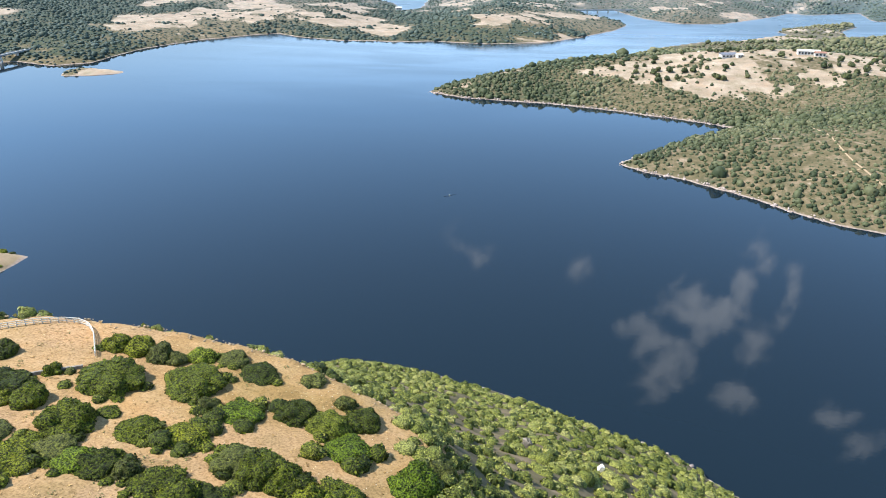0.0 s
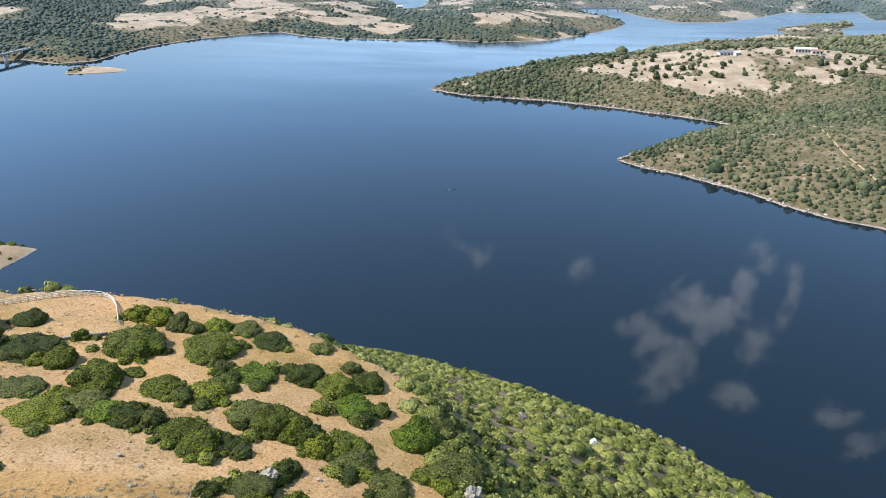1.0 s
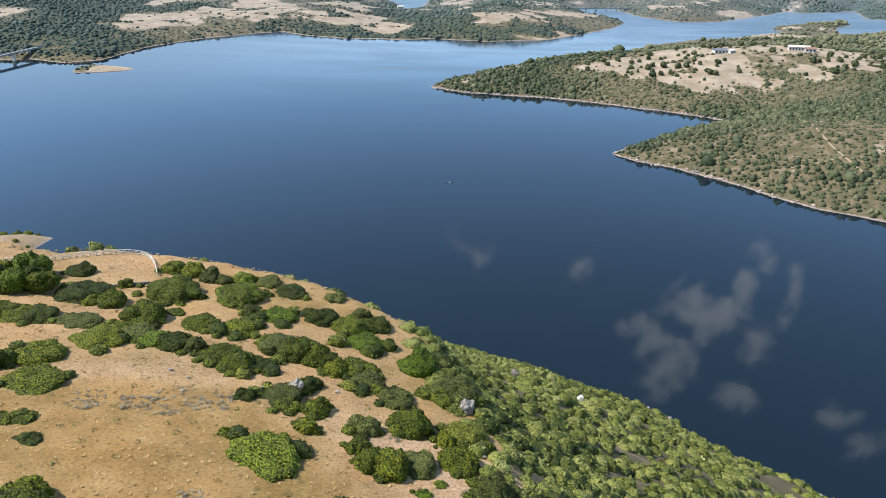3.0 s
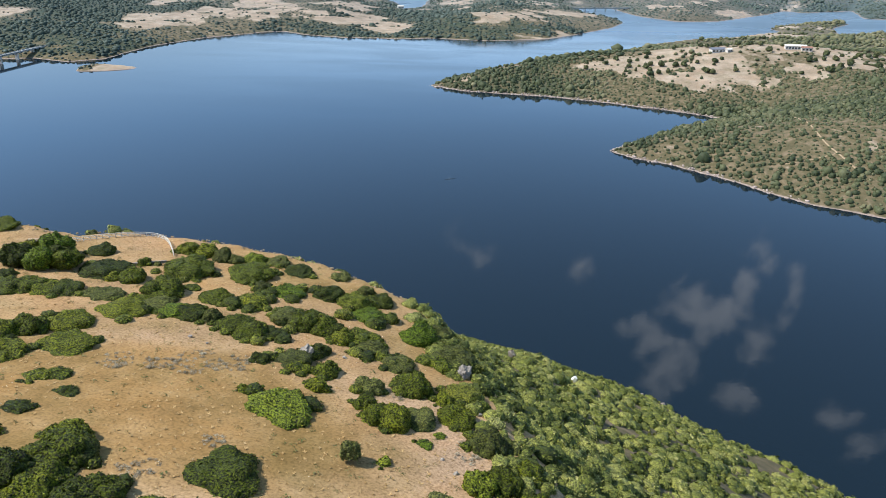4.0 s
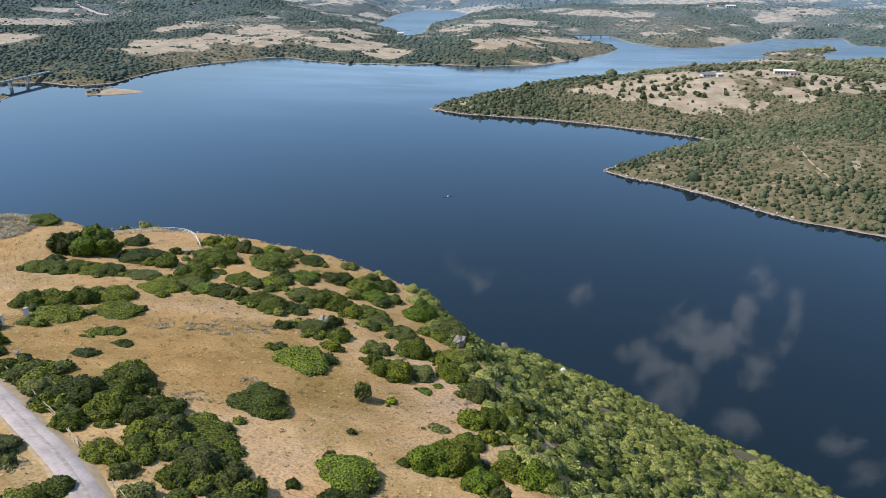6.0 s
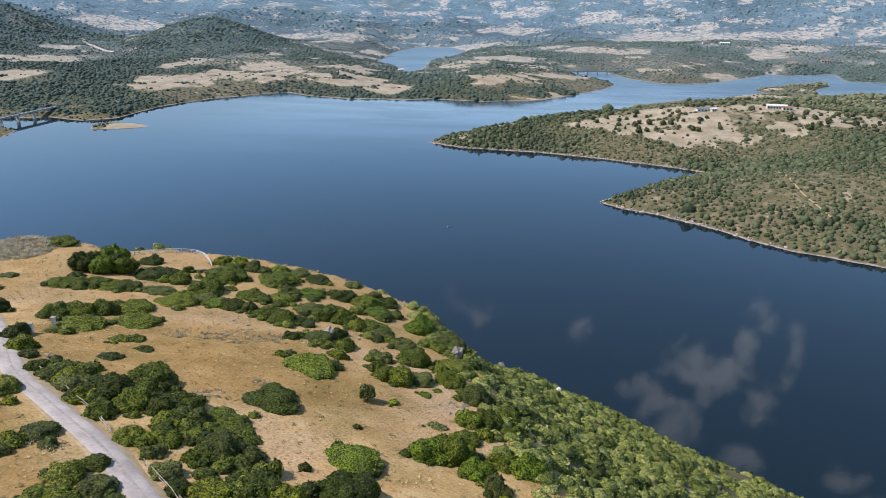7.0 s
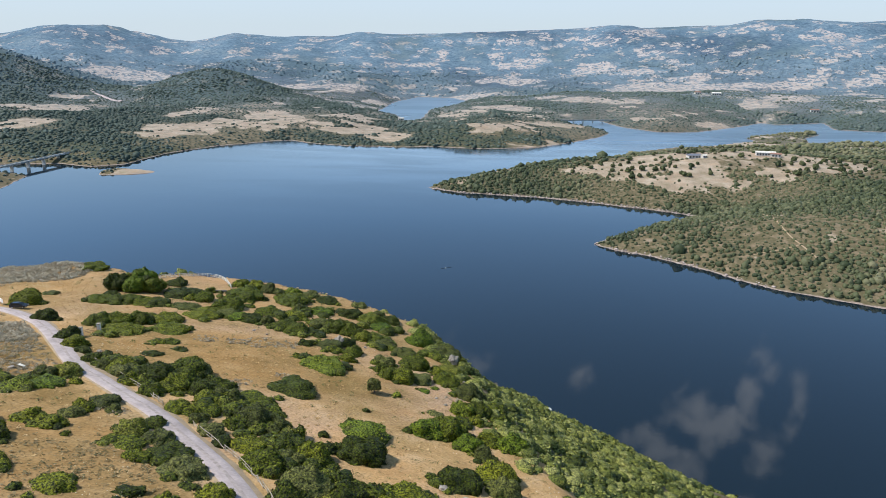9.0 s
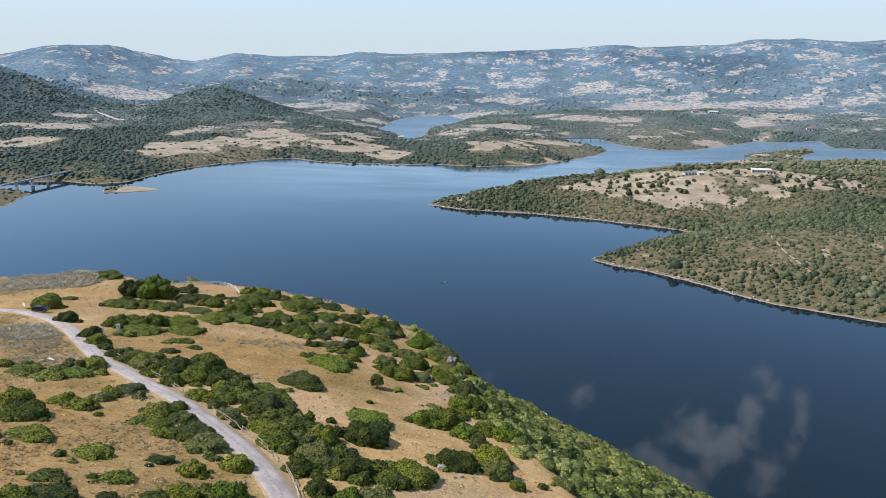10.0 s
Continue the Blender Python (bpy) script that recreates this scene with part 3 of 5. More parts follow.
DARK_FIELD = [
    (-93.1, 222.6, 3.7, 3.8), (-33.0, 222.2, 2.1, 2.4), (-8.0, 221.7, 3.5, 3.2), (-79.4, 221.4, 5.2, 2.6), (-24.0, 219.8, 2.1, 2.5), (-96.7, 219.6, 3.4, 3.7),
    (-110.6, 219.5, 3.1, 3.6), (-21.3, 216.4, 2.8, 3.3), (-43.8, 216.1, 1.2, 1.3), (-18.5, 215.9, 3.4, 3.9), (-88.3, 214.7, 5.4, 2.7), (-73.4, 210.2, 2.4, 1.2),
    (4.2, 210.0, 3.0, 3.0), (-75.8, 208.8, 2.4, 1.2), (-68.4, 205.1, 2.1, 1.1), (0.5, 205.0, 3.2, 3.6), (-93.7, 202.9, 2.8, 3.2), (6.0, 201.3, 2.6, 3.0),
    (-71.8, 198.3, 2.3, 1.2), (0.7, 198.1, 2.0, 2.3), (-88.2, 197.3, 2.7, 3.1)]
DARK_HEDGE = [
    (-2.8, 194.3, 2.9, 2.1), (-59.8, 192.4, 3.1, 3.4), (-37.9, 190.2, 5.6, 2.8), (-21.3, 188.6, 0.9, 0.9), (-77.9, 187.8, 2.3, 2.5), (3.7, 187.6, 2.8, 3.2),
    (-4.5, 187.0, 4.1, 4.7), (-62.3, 182.8, 3.7, 3.4), (-51.3, 179.5, 3.2, 3.4), (-22.4, 179.3, 1.3, 1.3), (-55.8, 178.8, 3.2, 3.7), (-64.5, 177.6, 2.3, 2.6),
    (-71.9, 172.3, 1.3, 1.5)]
DARK_ROADSIDE = [
    (-80.9, 170.8, 2.6, 1.3), (-86.4, 170.2, 2.1, 2.1), (-90.4, 169.8, 1.7, 1.9), (-24.9, 169.7, 1.1, 1.3), (5.5, 169.0, 4.0, 3.8), (-48.0, 167.3, 2.1, 2.0),
    (-84.9, 167.1, 3.6, 1.8), (-39.1, 165.0, 2.3, 2.6), (-17.4, 164.1, 4.7, 4.4), (-0.6, 162.4, 4.1, 4.2), (-62.5, 160.0, 2.0, 2.3), (-28.6, 159.4, 3.5, 3.1),
    (-23.4, 158.2, 3.2, 3.7), (-49.6, 157.9, 2.2, 1.7), (-33.9, 156.5, 3.2, 2.5), (-37.3, 155.8, 1.9, 2.1), (-66.8, 152.2, 2.5, 2.2), (-62.8, 151.0, 2.8, 2.2),
    (-29.1, 150.7, 3.3, 3.8)]
DARK_NEAR = [
    (-8.0, 148.9, 5.4, 3.1), (-51.5, 148.8, 1.8, 1.0), (-72.3, 148.5, 2.9, 3.4), (-48.9, 148.2, 2.9, 1.5), (-57.9, 148.2, 0.8, 0.9), (-42.0, 147.3, 3.5, 1.9),
    (-15.3, 146.0, 3.1, 3.6), (-45.0, 144.4, 2.2, 1.7), (-66.3, 142.8, 3.2, 3.7), (-22.4, 141.8, 2.8, 3.2), (-67.9, 141.3, 2.7, 2.3), (-34.9, 138.4, 1.9, 0.9),
    (-30.4, 137.4, 2.5, 2.6), (-17.8, 135.5, 2.4, 2.8), (-59.8, 133.6, 3.6, 1.8), (-40.0, 133.3, 2.1, 1.4), (-34.2, 131.7, 2.2, 2.4), (-48.8, 131.2, 3.1, 2.0),
    (-30.2, 127.6, 1.0, 1.2), (-41.1, 124.4, 2.4, 1.5), (-32.0, 123.9, 2.4, 2.0), (-34.9, 121.1, 1.6, 0.8), (-48.3, 120.8, 2.5, 1.3), (-39.0, 118.5, 1.6, 0.8)]
DARK_NEAR_MORE = [
    (-44.3, 114.9, 3.7, 1.9), (-46.3, 113.3, 2.4, 2.3)]
OLIVE_LAKE_EDGE = [
    (-60.2, 282.1, 3.3, 1.7), (-42.8, 280.2, 2.4, 2.1), (-73.2, 278.7, 2.9, 3.4), (-69.7, 278.0, 2.1, 2.4), (-35.2, 274.2, 2.4, 2.4), (-85.0, 268.0, 1.1, 1.1),
    (-57.7, 264.7, 2.3, 2.3)]
OLIVE_UPPER = [
    (-15.7, 259.4, 2.9, 2.7), (-62.7, 256.1, 1.5, 0.9), (-47.0, 249.9, 3.9, 2.6), (-127.8, 247.2, 2.3, 1.2), (-85.9, 246.7, 3.7, 1.9), (-11.2, 246.5, 5.1, 4.0),
    (-89.4, 246.2, 2.6, 1.3)]
OLIVE_MIDDLE = [
    (-74.1, 245.6, 3.3, 2.0), (-61.2, 243.1, 2.8, 3.2), (-28.1, 242.4, 4.0, 2.5), (-21.3, 238.3, 3.6, 2.6), (-40.3, 230.6, 3.8, 1.9), (-24.5, 226.0, 2.7, 2.8)]
OLIVE_FIELD = [
    (-14.9, 218.0, 4.0, 2.0), (1.2, 216.9, 2.3, 1.7), (-2.0, 214.9, 3.4, 3.9), (8.0, 203.6, 1.6, 1.8), (-8.5, 197.1, 2.2, 1.1)]
OLIVE_HEDGE = [
    (-83.7, 193.2, 1.7, 2.0), (-56.1, 189.1, 2.7, 3.1), (-73.2, 184.6, 2.3, 2.6), (-68.6, 182.3, 2.7, 3.0), (3.2, 178.0, 2.7, 3.1), (-45.3, 176.6, 3.1, 3.6),
    (-21.4, 175.3, 1.3, 1.5), (-79.6, 174.9, 2.8, 2.4), (-58.6, 174.8, 2.5, 2.8)]
OLIVE_ROADSIDE = [
    (-36.9, 168.5, 3.8, 4.3), (-50.6, 168.3, 2.1, 1.8), (19.6, 167.5, 2.6, 3.0), (-32.9, 167.2, 3.4, 2.6), (-44.9, 163.9, 2.0, 2.3), (-61.6, 163.6, 3.0, 1.9),
    (7.0, 163.1, 3.0, 3.5), (15.4, 163.0, 1.1, 1.3), (-58.1, 161.0, 1.7, 1.6), (-40.5, 159.3, 2.2, 2.5), (-62.7, 156.8, 2.0, 1.9), (-25.7, 154.1, 2.6, 3.0),
    (-46.0, 152.0, 2.9, 2.0)]
OLIVE_NEAR = [
    (-20.8, 145.4, 3.8, 4.4), (-37.5, 142.9, 3.6, 2.7), (-10.1, 136.6, 3.5, 2.8)]
BRIGHT = [
    (-65.9, 280.9, 2.9, 2.4), (-52.0, 264.0, 4.2, 2.1), (-31.8, 259.1, 4.8, 2.5), (-19.2, 253.7, 4.2, 4.9), (-69.4, 243.4, 3.5, 2.2), (-10.2, 215.1, 1.1, 0.8),
    (-37.2, 211.5, 6.2, 3.1), (-12.4, 211.1, 1.6, 0.8), (-17.5, 203.2, 1.4, 1.2), (-3.1, 202.5, 2.8, 3.3), (6.9, 187.3, 2.6, 2.9), (8.9, 187.2, 3.5, 4.1),
    (-8.2, 184.5, 3.7, 4.2), (0.0, 181.7, 3.1, 3.3), (-19.5, 174.4, 5.0, 2.5), (-75.8, 168.5, 3.8, 1.9), (-79.6, 165.2, 3.5, 1.7), (-13.4, 134.3, 2.4, 2.7),
    (-26.8, 126.7, 2.7, 3.1)]
YELLOW = [
    (-36.3, 265.2, 3.8, 3.3), (-7.6, 230.9, 3.7, 3.2), (-76.7, 176.7, 3.0, 2.9), (10.8, 159.2, 1.6, 1.8), (-50.8, 153.5, 2.6, 2.7), (-17.5, 143.1, 1.9, 2.1)]
DARK_THICKET = [
    (-61.7, 181.5, 3.9, 4.5), (-57.1, 182.3, 3.8, 3.3), (-58.4, 188.3, 4.5, 4.1), (-51.5, 179.8, 3.7, 3.1), (-48.9, 181.6, 3.5, 3.1), (-70.7, 184.5, 3.1, 3.2),
    (-58.5, 173.3, 2.5, 2.9), (-47.8, 173.3, 2.6, 2.8), (-45.3, 175.9, 2.6, 2.9), (-41.6, 178.9, 4.0, 2.0), (-38.3, 174.3, 4.3, 2.1), (-49.7, 167.1, 2.9, 2.4),
    (-45.9, 168.0, 2.9, 2.3)]
SHRUBS = [("dark", DARK_THICKET), ("dark", DARK_LAKE_EDGE), ("dark", DARK_UPPER), ("dark", DARK_MIDDLE), ("dark", DARK_FIELD), ("dark", DARK_HEDGE), ("dark", DARK_ROADSIDE), ("dark", DARK_NEAR), ("dark", DARK_NEAR_MORE), ("olive", OLIVE_LAKE_EDGE), ("olive", OLIVE_UPPER), ("olive", OLIVE_MIDDLE), ("olive", OLIVE_FIELD), ("olive", OLIVE_HEDGE), ("olive", OLIVE_ROADSIDE), ("olive", OLIVE_NEAR), ("bright", BRIGHT), ("yellow", YELLOW)]


# ---- foliage ----
def foliage_material(name, stops, source, spread=0.5, grain=0.0, deep=1.0):
    """Small leaves: a tone for each plant (object or mesh layer), each leaf a little off it."""
    m, add, link, shade = material(name)
    if source == "object":
        tone = add("ShaderNodeObjectInfo").outputs["Random"]
    else:
        tone = add("ShaderNodeAttribute", attribute_name="tone").outputs["Fac"]
    geo = add("ShaderNodeNewGeometry")
    mixer = add("ShaderNodeMath", operation="MULTIPLY_ADD")
    link(geo.outputs["Random Per Island"], mixer.inputs[0])
    mixer.inputs[1].default_value, mixer.inputs[2].default_value = spread, -spread / 2
    total = add("ShaderNodeMath", operation="ADD", use_clamp=True)
    link(mixer.outputs[0], total.inputs[0])
    link(tone, total.inputs[1])
    color = ramp(add, link, total.outputs[0], stops)
    blotch = add("ShaderNodeTexNoise", Scale=0.5, Detail=4.0)
    link(geo.outputs["Position"], blotch.inputs["Vector"])
    color = mixed(add, link, 0.55, color, ramp(add, link, blotch.outputs["Fac"], [(0.3, (0.62, 0.66, 0.6)), (0.7, (1.25, 1.2, 1.0))]), "MULTIPLY")
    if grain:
        # noise hollows go near black in colour, standing for shade between leaves
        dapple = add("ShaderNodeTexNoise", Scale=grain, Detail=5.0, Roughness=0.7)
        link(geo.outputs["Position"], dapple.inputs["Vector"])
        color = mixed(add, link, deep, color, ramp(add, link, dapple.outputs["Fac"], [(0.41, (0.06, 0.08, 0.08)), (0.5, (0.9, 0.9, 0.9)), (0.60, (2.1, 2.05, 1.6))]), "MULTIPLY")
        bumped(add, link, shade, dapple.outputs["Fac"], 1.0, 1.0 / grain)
    link(color, shade.inputs["Base Color"])
    shade.inputs["Roughness"].default_value = 0.62
    shade.inputs["Specular IOR Level"].default_value = 0.25
    out = m.node_tree.nodes["Material Output"]
    glow = add("ShaderNodeBsdfTranslucent")
    link(color, glow.inputs["Color"])
    both = add("ShaderNodeMixShader", Fac=0.1)
    link(shade.outputs[0], both.inputs[1])
    link(glow.outputs[0], both.inputs[2])
    link(both.outputs[0], out.inputs[0])
    return m


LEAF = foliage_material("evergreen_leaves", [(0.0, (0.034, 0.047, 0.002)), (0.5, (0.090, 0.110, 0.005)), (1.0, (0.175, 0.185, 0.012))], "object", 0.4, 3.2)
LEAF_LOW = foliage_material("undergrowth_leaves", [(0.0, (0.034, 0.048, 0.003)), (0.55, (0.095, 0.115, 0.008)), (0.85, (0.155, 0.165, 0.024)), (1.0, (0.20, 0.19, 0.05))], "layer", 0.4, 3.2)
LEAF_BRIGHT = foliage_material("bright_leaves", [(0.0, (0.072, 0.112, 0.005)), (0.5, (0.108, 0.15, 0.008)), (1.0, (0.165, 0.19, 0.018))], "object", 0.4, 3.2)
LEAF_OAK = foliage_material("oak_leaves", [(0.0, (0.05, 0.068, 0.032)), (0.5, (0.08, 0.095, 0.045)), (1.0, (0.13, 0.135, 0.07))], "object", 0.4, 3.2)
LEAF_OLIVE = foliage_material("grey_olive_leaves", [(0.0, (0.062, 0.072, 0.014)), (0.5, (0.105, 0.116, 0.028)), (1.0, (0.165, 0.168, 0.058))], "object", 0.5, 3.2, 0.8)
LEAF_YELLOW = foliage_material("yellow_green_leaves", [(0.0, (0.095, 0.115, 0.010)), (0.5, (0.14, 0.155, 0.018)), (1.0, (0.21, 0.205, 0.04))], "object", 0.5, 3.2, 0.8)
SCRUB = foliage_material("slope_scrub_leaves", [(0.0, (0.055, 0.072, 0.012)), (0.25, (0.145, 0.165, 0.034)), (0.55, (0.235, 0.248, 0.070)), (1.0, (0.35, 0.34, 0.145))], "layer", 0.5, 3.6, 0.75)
WOODS = foliage_material("woodland_leaves", [(0.0, (0.042, 0.058, 0.028)), (0.45, (0.096, 0.110, 0.056)), (1.0, (0.215, 0.20, 0.12))], "layer", 0.3)
BARK = simple("grey_brown_bark", (0.14, 0.105, 0.075), 0.9, scale=4, bump=0.03)

ICO = {}


def ico(level):
    if level not in ICO:
        bm = bmesh.new()
        bmesh.ops.create_icosphere(bm, subdivisions=level, radius=1)
        ICO[level] = (np.array([v.co[:] for v in bm.verts]), np.array([[v.index for v in f.verts] for f in bm.faces]))
        bm.free()
    return ICO[level]


def joined(pieces):
    """Arrays (verts, tris) one after another."""
    verts, faces, n = [], [], 0
    for v, f in pieces:
        verts.append(v)
        faces.append(f + n)
        n += len(v)
    return np.concatenate(verts), np.concatenate(faces)


def dome_lobes(rng, count, spread=0.62, flat=0.75):
    """Overlapping rounded masses that fill a unit cushion one high."""
    lobes = [(0, 0, 0.12, 0.84, 0.80, 0.80)]
    for k in range(count):
        a, d = 2 * math.pi * (k + rng.uniform(-0.35, 0.35)) / count, spread * rng.uniform(0.8, 1.12)
        r = rng.uniform(0.28, 0.42)
        lobes.append((d * math.cos(a), d * math.sin(a), rng.uniform(0.05, 0.30), r, r * rng.uniform(0.85, 1.15), r * rng.uniform(0.8, 1.3) * flat * 1.3))
    for k in range(count // 2):
        a, d = rng.uniform(0, 6.3), rng.uniform(0.1, 0.5)
        r = rng.uniform(0.2, 0.34)
        lobes.append((d * math.cos(a), d * math.sin(a), rng.uniform(0.55, 0.68), r, r, r * 0.8))
    return np.array(lobes)


def leaves_on(rng, lobes, count, size, low=-0.25):
    """Small bent leaf sprays on the outside of the lobes."""
    area = lobes[:, 3] * lobes[:, 4]
    pick = rng.choice(len(lobes), count * 3, p=area / area.sum())
    way = rng.normal(size=(count * 3, 3))
    way /= np.linalg.norm(way, axis=1)[:, None]
    way[:, 2] = np.where(way[:, 2] < low, -way[:, 2], way[:, 2])
    lob = lobes[pick]
    at = lob[:, :3] + way * lob[:, 3:] * rng.uniform(0.94, 1.1, (len(pick), 1))
    ok = at[:, 2] > 0.0
    for one in lobes:
        ok &= (((at - one[:3]) / one[3:]) ** 2).sum(1) > 0.86
    at, way = at[ok][:count], way[ok][:count]
    n = len(at)
    lean = way + 0.42 * rng.normal(size=(n, 3))
    lean /= np.linalg.norm(lean, axis=1)[:, None]
    side = np.cross(lean, rng.normal(size=(n, 3)))
    side /= np.linalg.norm(side, axis=1)[:, None]
    top = np.cross(side, lean)
    s = size * rng.uniform(0.6, 1.35, (n, 1))
    verts = np.stack([at - side * s, at - top * s * 0.6 - lean * s * 0.2, at + side * s, at + top * s * 0.75 + lean * s * 0.15], 1).reshape(-1, 3)
    k = np.arange(n)[:, None] * 4
    faces = np.concatenate([k + [0, 1, 2], k + [0, 2, 3]])
    return verts, faces


def stick(a, b, ra, rb, sides=6):
    """A tapered limb from a to b, as arrays."""
    a, b = np.array(a, float), np.array(b, float)
    d = (b - a) / np.linalg.norm(b - a)
    u = np.cross(d, (0.3, 0.9, 0.2))
    u /= np.linalg.norm(u)
    w = np.cross(d, u)
    ang = np.linspace(0, 2 * math.pi, sides, endpoint=False)
    ring = np.cos(ang)[:, None] * u + np.sin(ang)[:, None] * w
    verts = np.concatenate([a + ring * ra, b + ring * rb, [a], [b]])
    k = np.arange(sides)
    n = (k + 1) % sides
    faces = np.concatenate([np.stack([k, n, n + sides], 1), np.stack([k, n + sides, k + sides], 1),
                            np.stack([n, k, 0 * k + 2 * sides], 1), np.stack([k + sides, n + sides, 0 * k + 2 * sides + 1], 1)])
    return verts, faces


def part(name, me, parent, label=""):
    ob = new(name, me)
    ob.parent = parent
    return tagged(ob, label)


def cushion(rng, lobes, level, lump=0.10):
    """A leafy dome of unit radius and height: rounded masses grown into one skin, uneven at two scales."""
    v, f = ico(level)
    keep = v[f].mean(1)[:, 2] > -0.28
    used, f = np.unique(f[keep], return_inverse=True)
    v, f = v[used], f.reshape(-1, 3)
    reach = np.full(len(v), rng.uniform(0.70, 0.78))
    for k in range(lobes):
        a = 2 * math.pi * (k + rng.uniform(-0.4, 0.4)) / lobes * (1 if k % 3 else 2.3)
        up = rng.uniform(0.05, 0.75) if k % 2 else rng.uniform(0.0, 0.35)
        c = np.array((math.cos(a) * math.cos(up * 1.5), math.sin(a) * math.cos(up * 1.5), math.sin(up * 1.5))) * rng.uniform(0.52, 0.68)
        rad = rng.uniform(0.27, 0.42)
        along = v @ c
        disc = along ** 2 - (c @ c - rad * rad)
        reach = np.where(disc > 0, np.maximum(reach, along + np.sqrt(np.maximum(disc, 0))), reach)
    at = rng.uniform(0, 50, 3)
    rough = np.array([0.9 * noise.fractal(Vector(p * 3.2 + at), 0.9, 2.2, 4) for p in v])
    out = v * (reach * (1 + lump * rough))[:, None]
    out[:, 2] = np.where(out[:, 2] < 0, out[:, 2] * 0.5, out[:, 2])
    out[:, :2] /= np.quantile(np.hypot(out[:, 0], out[:, 1]), 0.985)
    out[:, 2] /= out[:, 2].max()
    return out, f


def sprays_on(rng, v, f, count, size):
    """Small leaf sprays standing a little proud of a skin."""
    a, b, c = v[f[:, 0]], v[f[:, 1]], v[f[:, 2]]
    n = np.cross(b - a, c - a)
    area = np.linalg.norm(n, axis=1)
    n = n / area[:, None]
    pick = rng.choice(len(f), count, p=area / area.sum())
    w = rng.dirichlet((1, 1, 1), count)
    at = a[pick] * w[:, :1] + b[pick] * w[:, 1:2] + c[pick] * w[:, 2:]
    lean = n[pick] + 0.55 * rng.normal(size=(count, 3))
    lean /= np.linalg.norm(lean, axis=1)[:, None]
    side = np.cross(lean, rng.normal(size=(count, 3)))
    side /= np.linalg.norm(side, axis=1)[:, None]
    top = np.cross(side, lean)
    s = size * rng.uniform(0.55, 1.4, (count, 1))
    at = at + n[pick] * s * rng.uniform(0.1, 0.8, (count, 1))
    verts = np.stack([at - side * s, at - top * s * 0.6 - lean * s * 0.25, at + side * s, at + top * s * 0.75 + lean * s * 0.2], 1).reshape(-1, 3)
    k = np.arange(count)[:, None] * 4
    return verts, np.concatenate([k + [0, 1, 2], k + [0, 2, 3]])


def shrub_models(seed, leaf):
    """Cushion shrubs of unit radius and height in three sizes: (foliage mesh, stems mesh)."""
    made = {}
    for size, (lobes, level, count, spray) in SIZES.items():
        for k in range(6):
            rng = np.random.default_rng(seed + 10 * k + len(size))
            skin = cushion(rng, lobes, level, 0.2 if size == "small" else 0.15)
            v, f = joined([skin, sprays_on(rng, *skin, count, spray)])
            stems = joined([stick((0, 0, -0.15), (0.45 * math.cos(a), 0.45 * math.sin(a), 0.4), 0.05, 0.02, 5) for a in rng.uniform(0, 6.28, 4)])
            made[size, k] = (mesh_of("foliage", v, f, leaf, True), mesh_of("stems", *stems, BARK))
    return made


SIZES = {"small": (6, 3, 220, 0.10), "medium": (13, 4, 700, 0.058), "large": (24, 4, 1300, 0.042)}
MODELS = {"dark": shrub_models(100, LEAF), "bright": shrub_models(200, LEAF_BRIGHT), "olive": shrub_models(300, LEAF_OLIVE), "yellow": shrub_models(400, LEAF_YELLOW)}
WORDS = {"dark": "dense dark green evergreen cushion shrub on dry grass", "bright": "fresh bright green rounded shrub on dry grass",
         "olive": "grey-olive rounded shrub with loose leaves on dry grass", "yellow": "yellow-green rounded shrub among darker shrubs"}


def plant_shrub(x, y, r, h, look_of, k):
    size = "small" if r < 1.7 else "medium" if r < 3.2 else "large"
    foliage, stems = MODELS[look_of][size, (k * 7 + k // 3) % 6]
    z = float(headland_height(x + r * 0.6 * np.array((0, 1, -1, 0, 0)), y + r * 0.6 * np.array((0, 0, 0, 1, -1))).min())
    thing = new("shrub")
    thing.location, thing.rotation_euler, thing.scale = (x, y, z - 0.1), (0, 0, (k * 2.399) % 6.283), (r, r, h)
    tagged(thing, WORDS[look_of] if r > 1.2 else "small green shrub tuft on dry grass", "shrub", "shrubs of the headland")
    part("stems", stems, thing)
    part("foliage", foliage, thing)
    return thing


def plant_all():
    k, rng, low = 0, random.Random(5), []
    for look_of, group in SHRUBS:
        for x, y, r, h in group:
            plant_shrub(x, y, r * 1.11, h * 0.92, look_of, k)
            k += 1
            # a little lower growth at the foot of the shrubs
            thick = -62 < x < 5 and 222 < y < 268
            for _ in range(6 if thick and r > 1.8 else 3 if r > 2.3 else 1):
                a, d, s = rng.uniform(0, 6.28), r * rng.uniform(0.8, 1.2), r * rng.uniform(0.22, 0.6 if thick else 0.42)
                low.append((x + d * math.cos(a), y + d * math.sin(a), s, s * rng.uniform(0.6, 0.9), rng.random()))
    # thick growth between the track and the field
    for x, y in glide(HEDGE, 1.0):
        for _ in range(3):
            s = rng.uniform(0.9, 2.2)
            low.append((x + rng.uniform(-4.2, 4.2), y + rng.uniform(-4.2, 4.2), s, s * rng.uniform(0.7, 1.05), rng.random()))
    low = np.array(low)
    low = low[open_ground(low[:, 0], low[:, 1], -8)]
    spots = np.column_stack([low[:, :2], headland_height(low[:, 0], low[:, 1]) - 0.15])
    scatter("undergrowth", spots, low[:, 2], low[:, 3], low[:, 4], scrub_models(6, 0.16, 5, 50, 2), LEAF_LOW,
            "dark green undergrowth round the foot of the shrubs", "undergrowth")


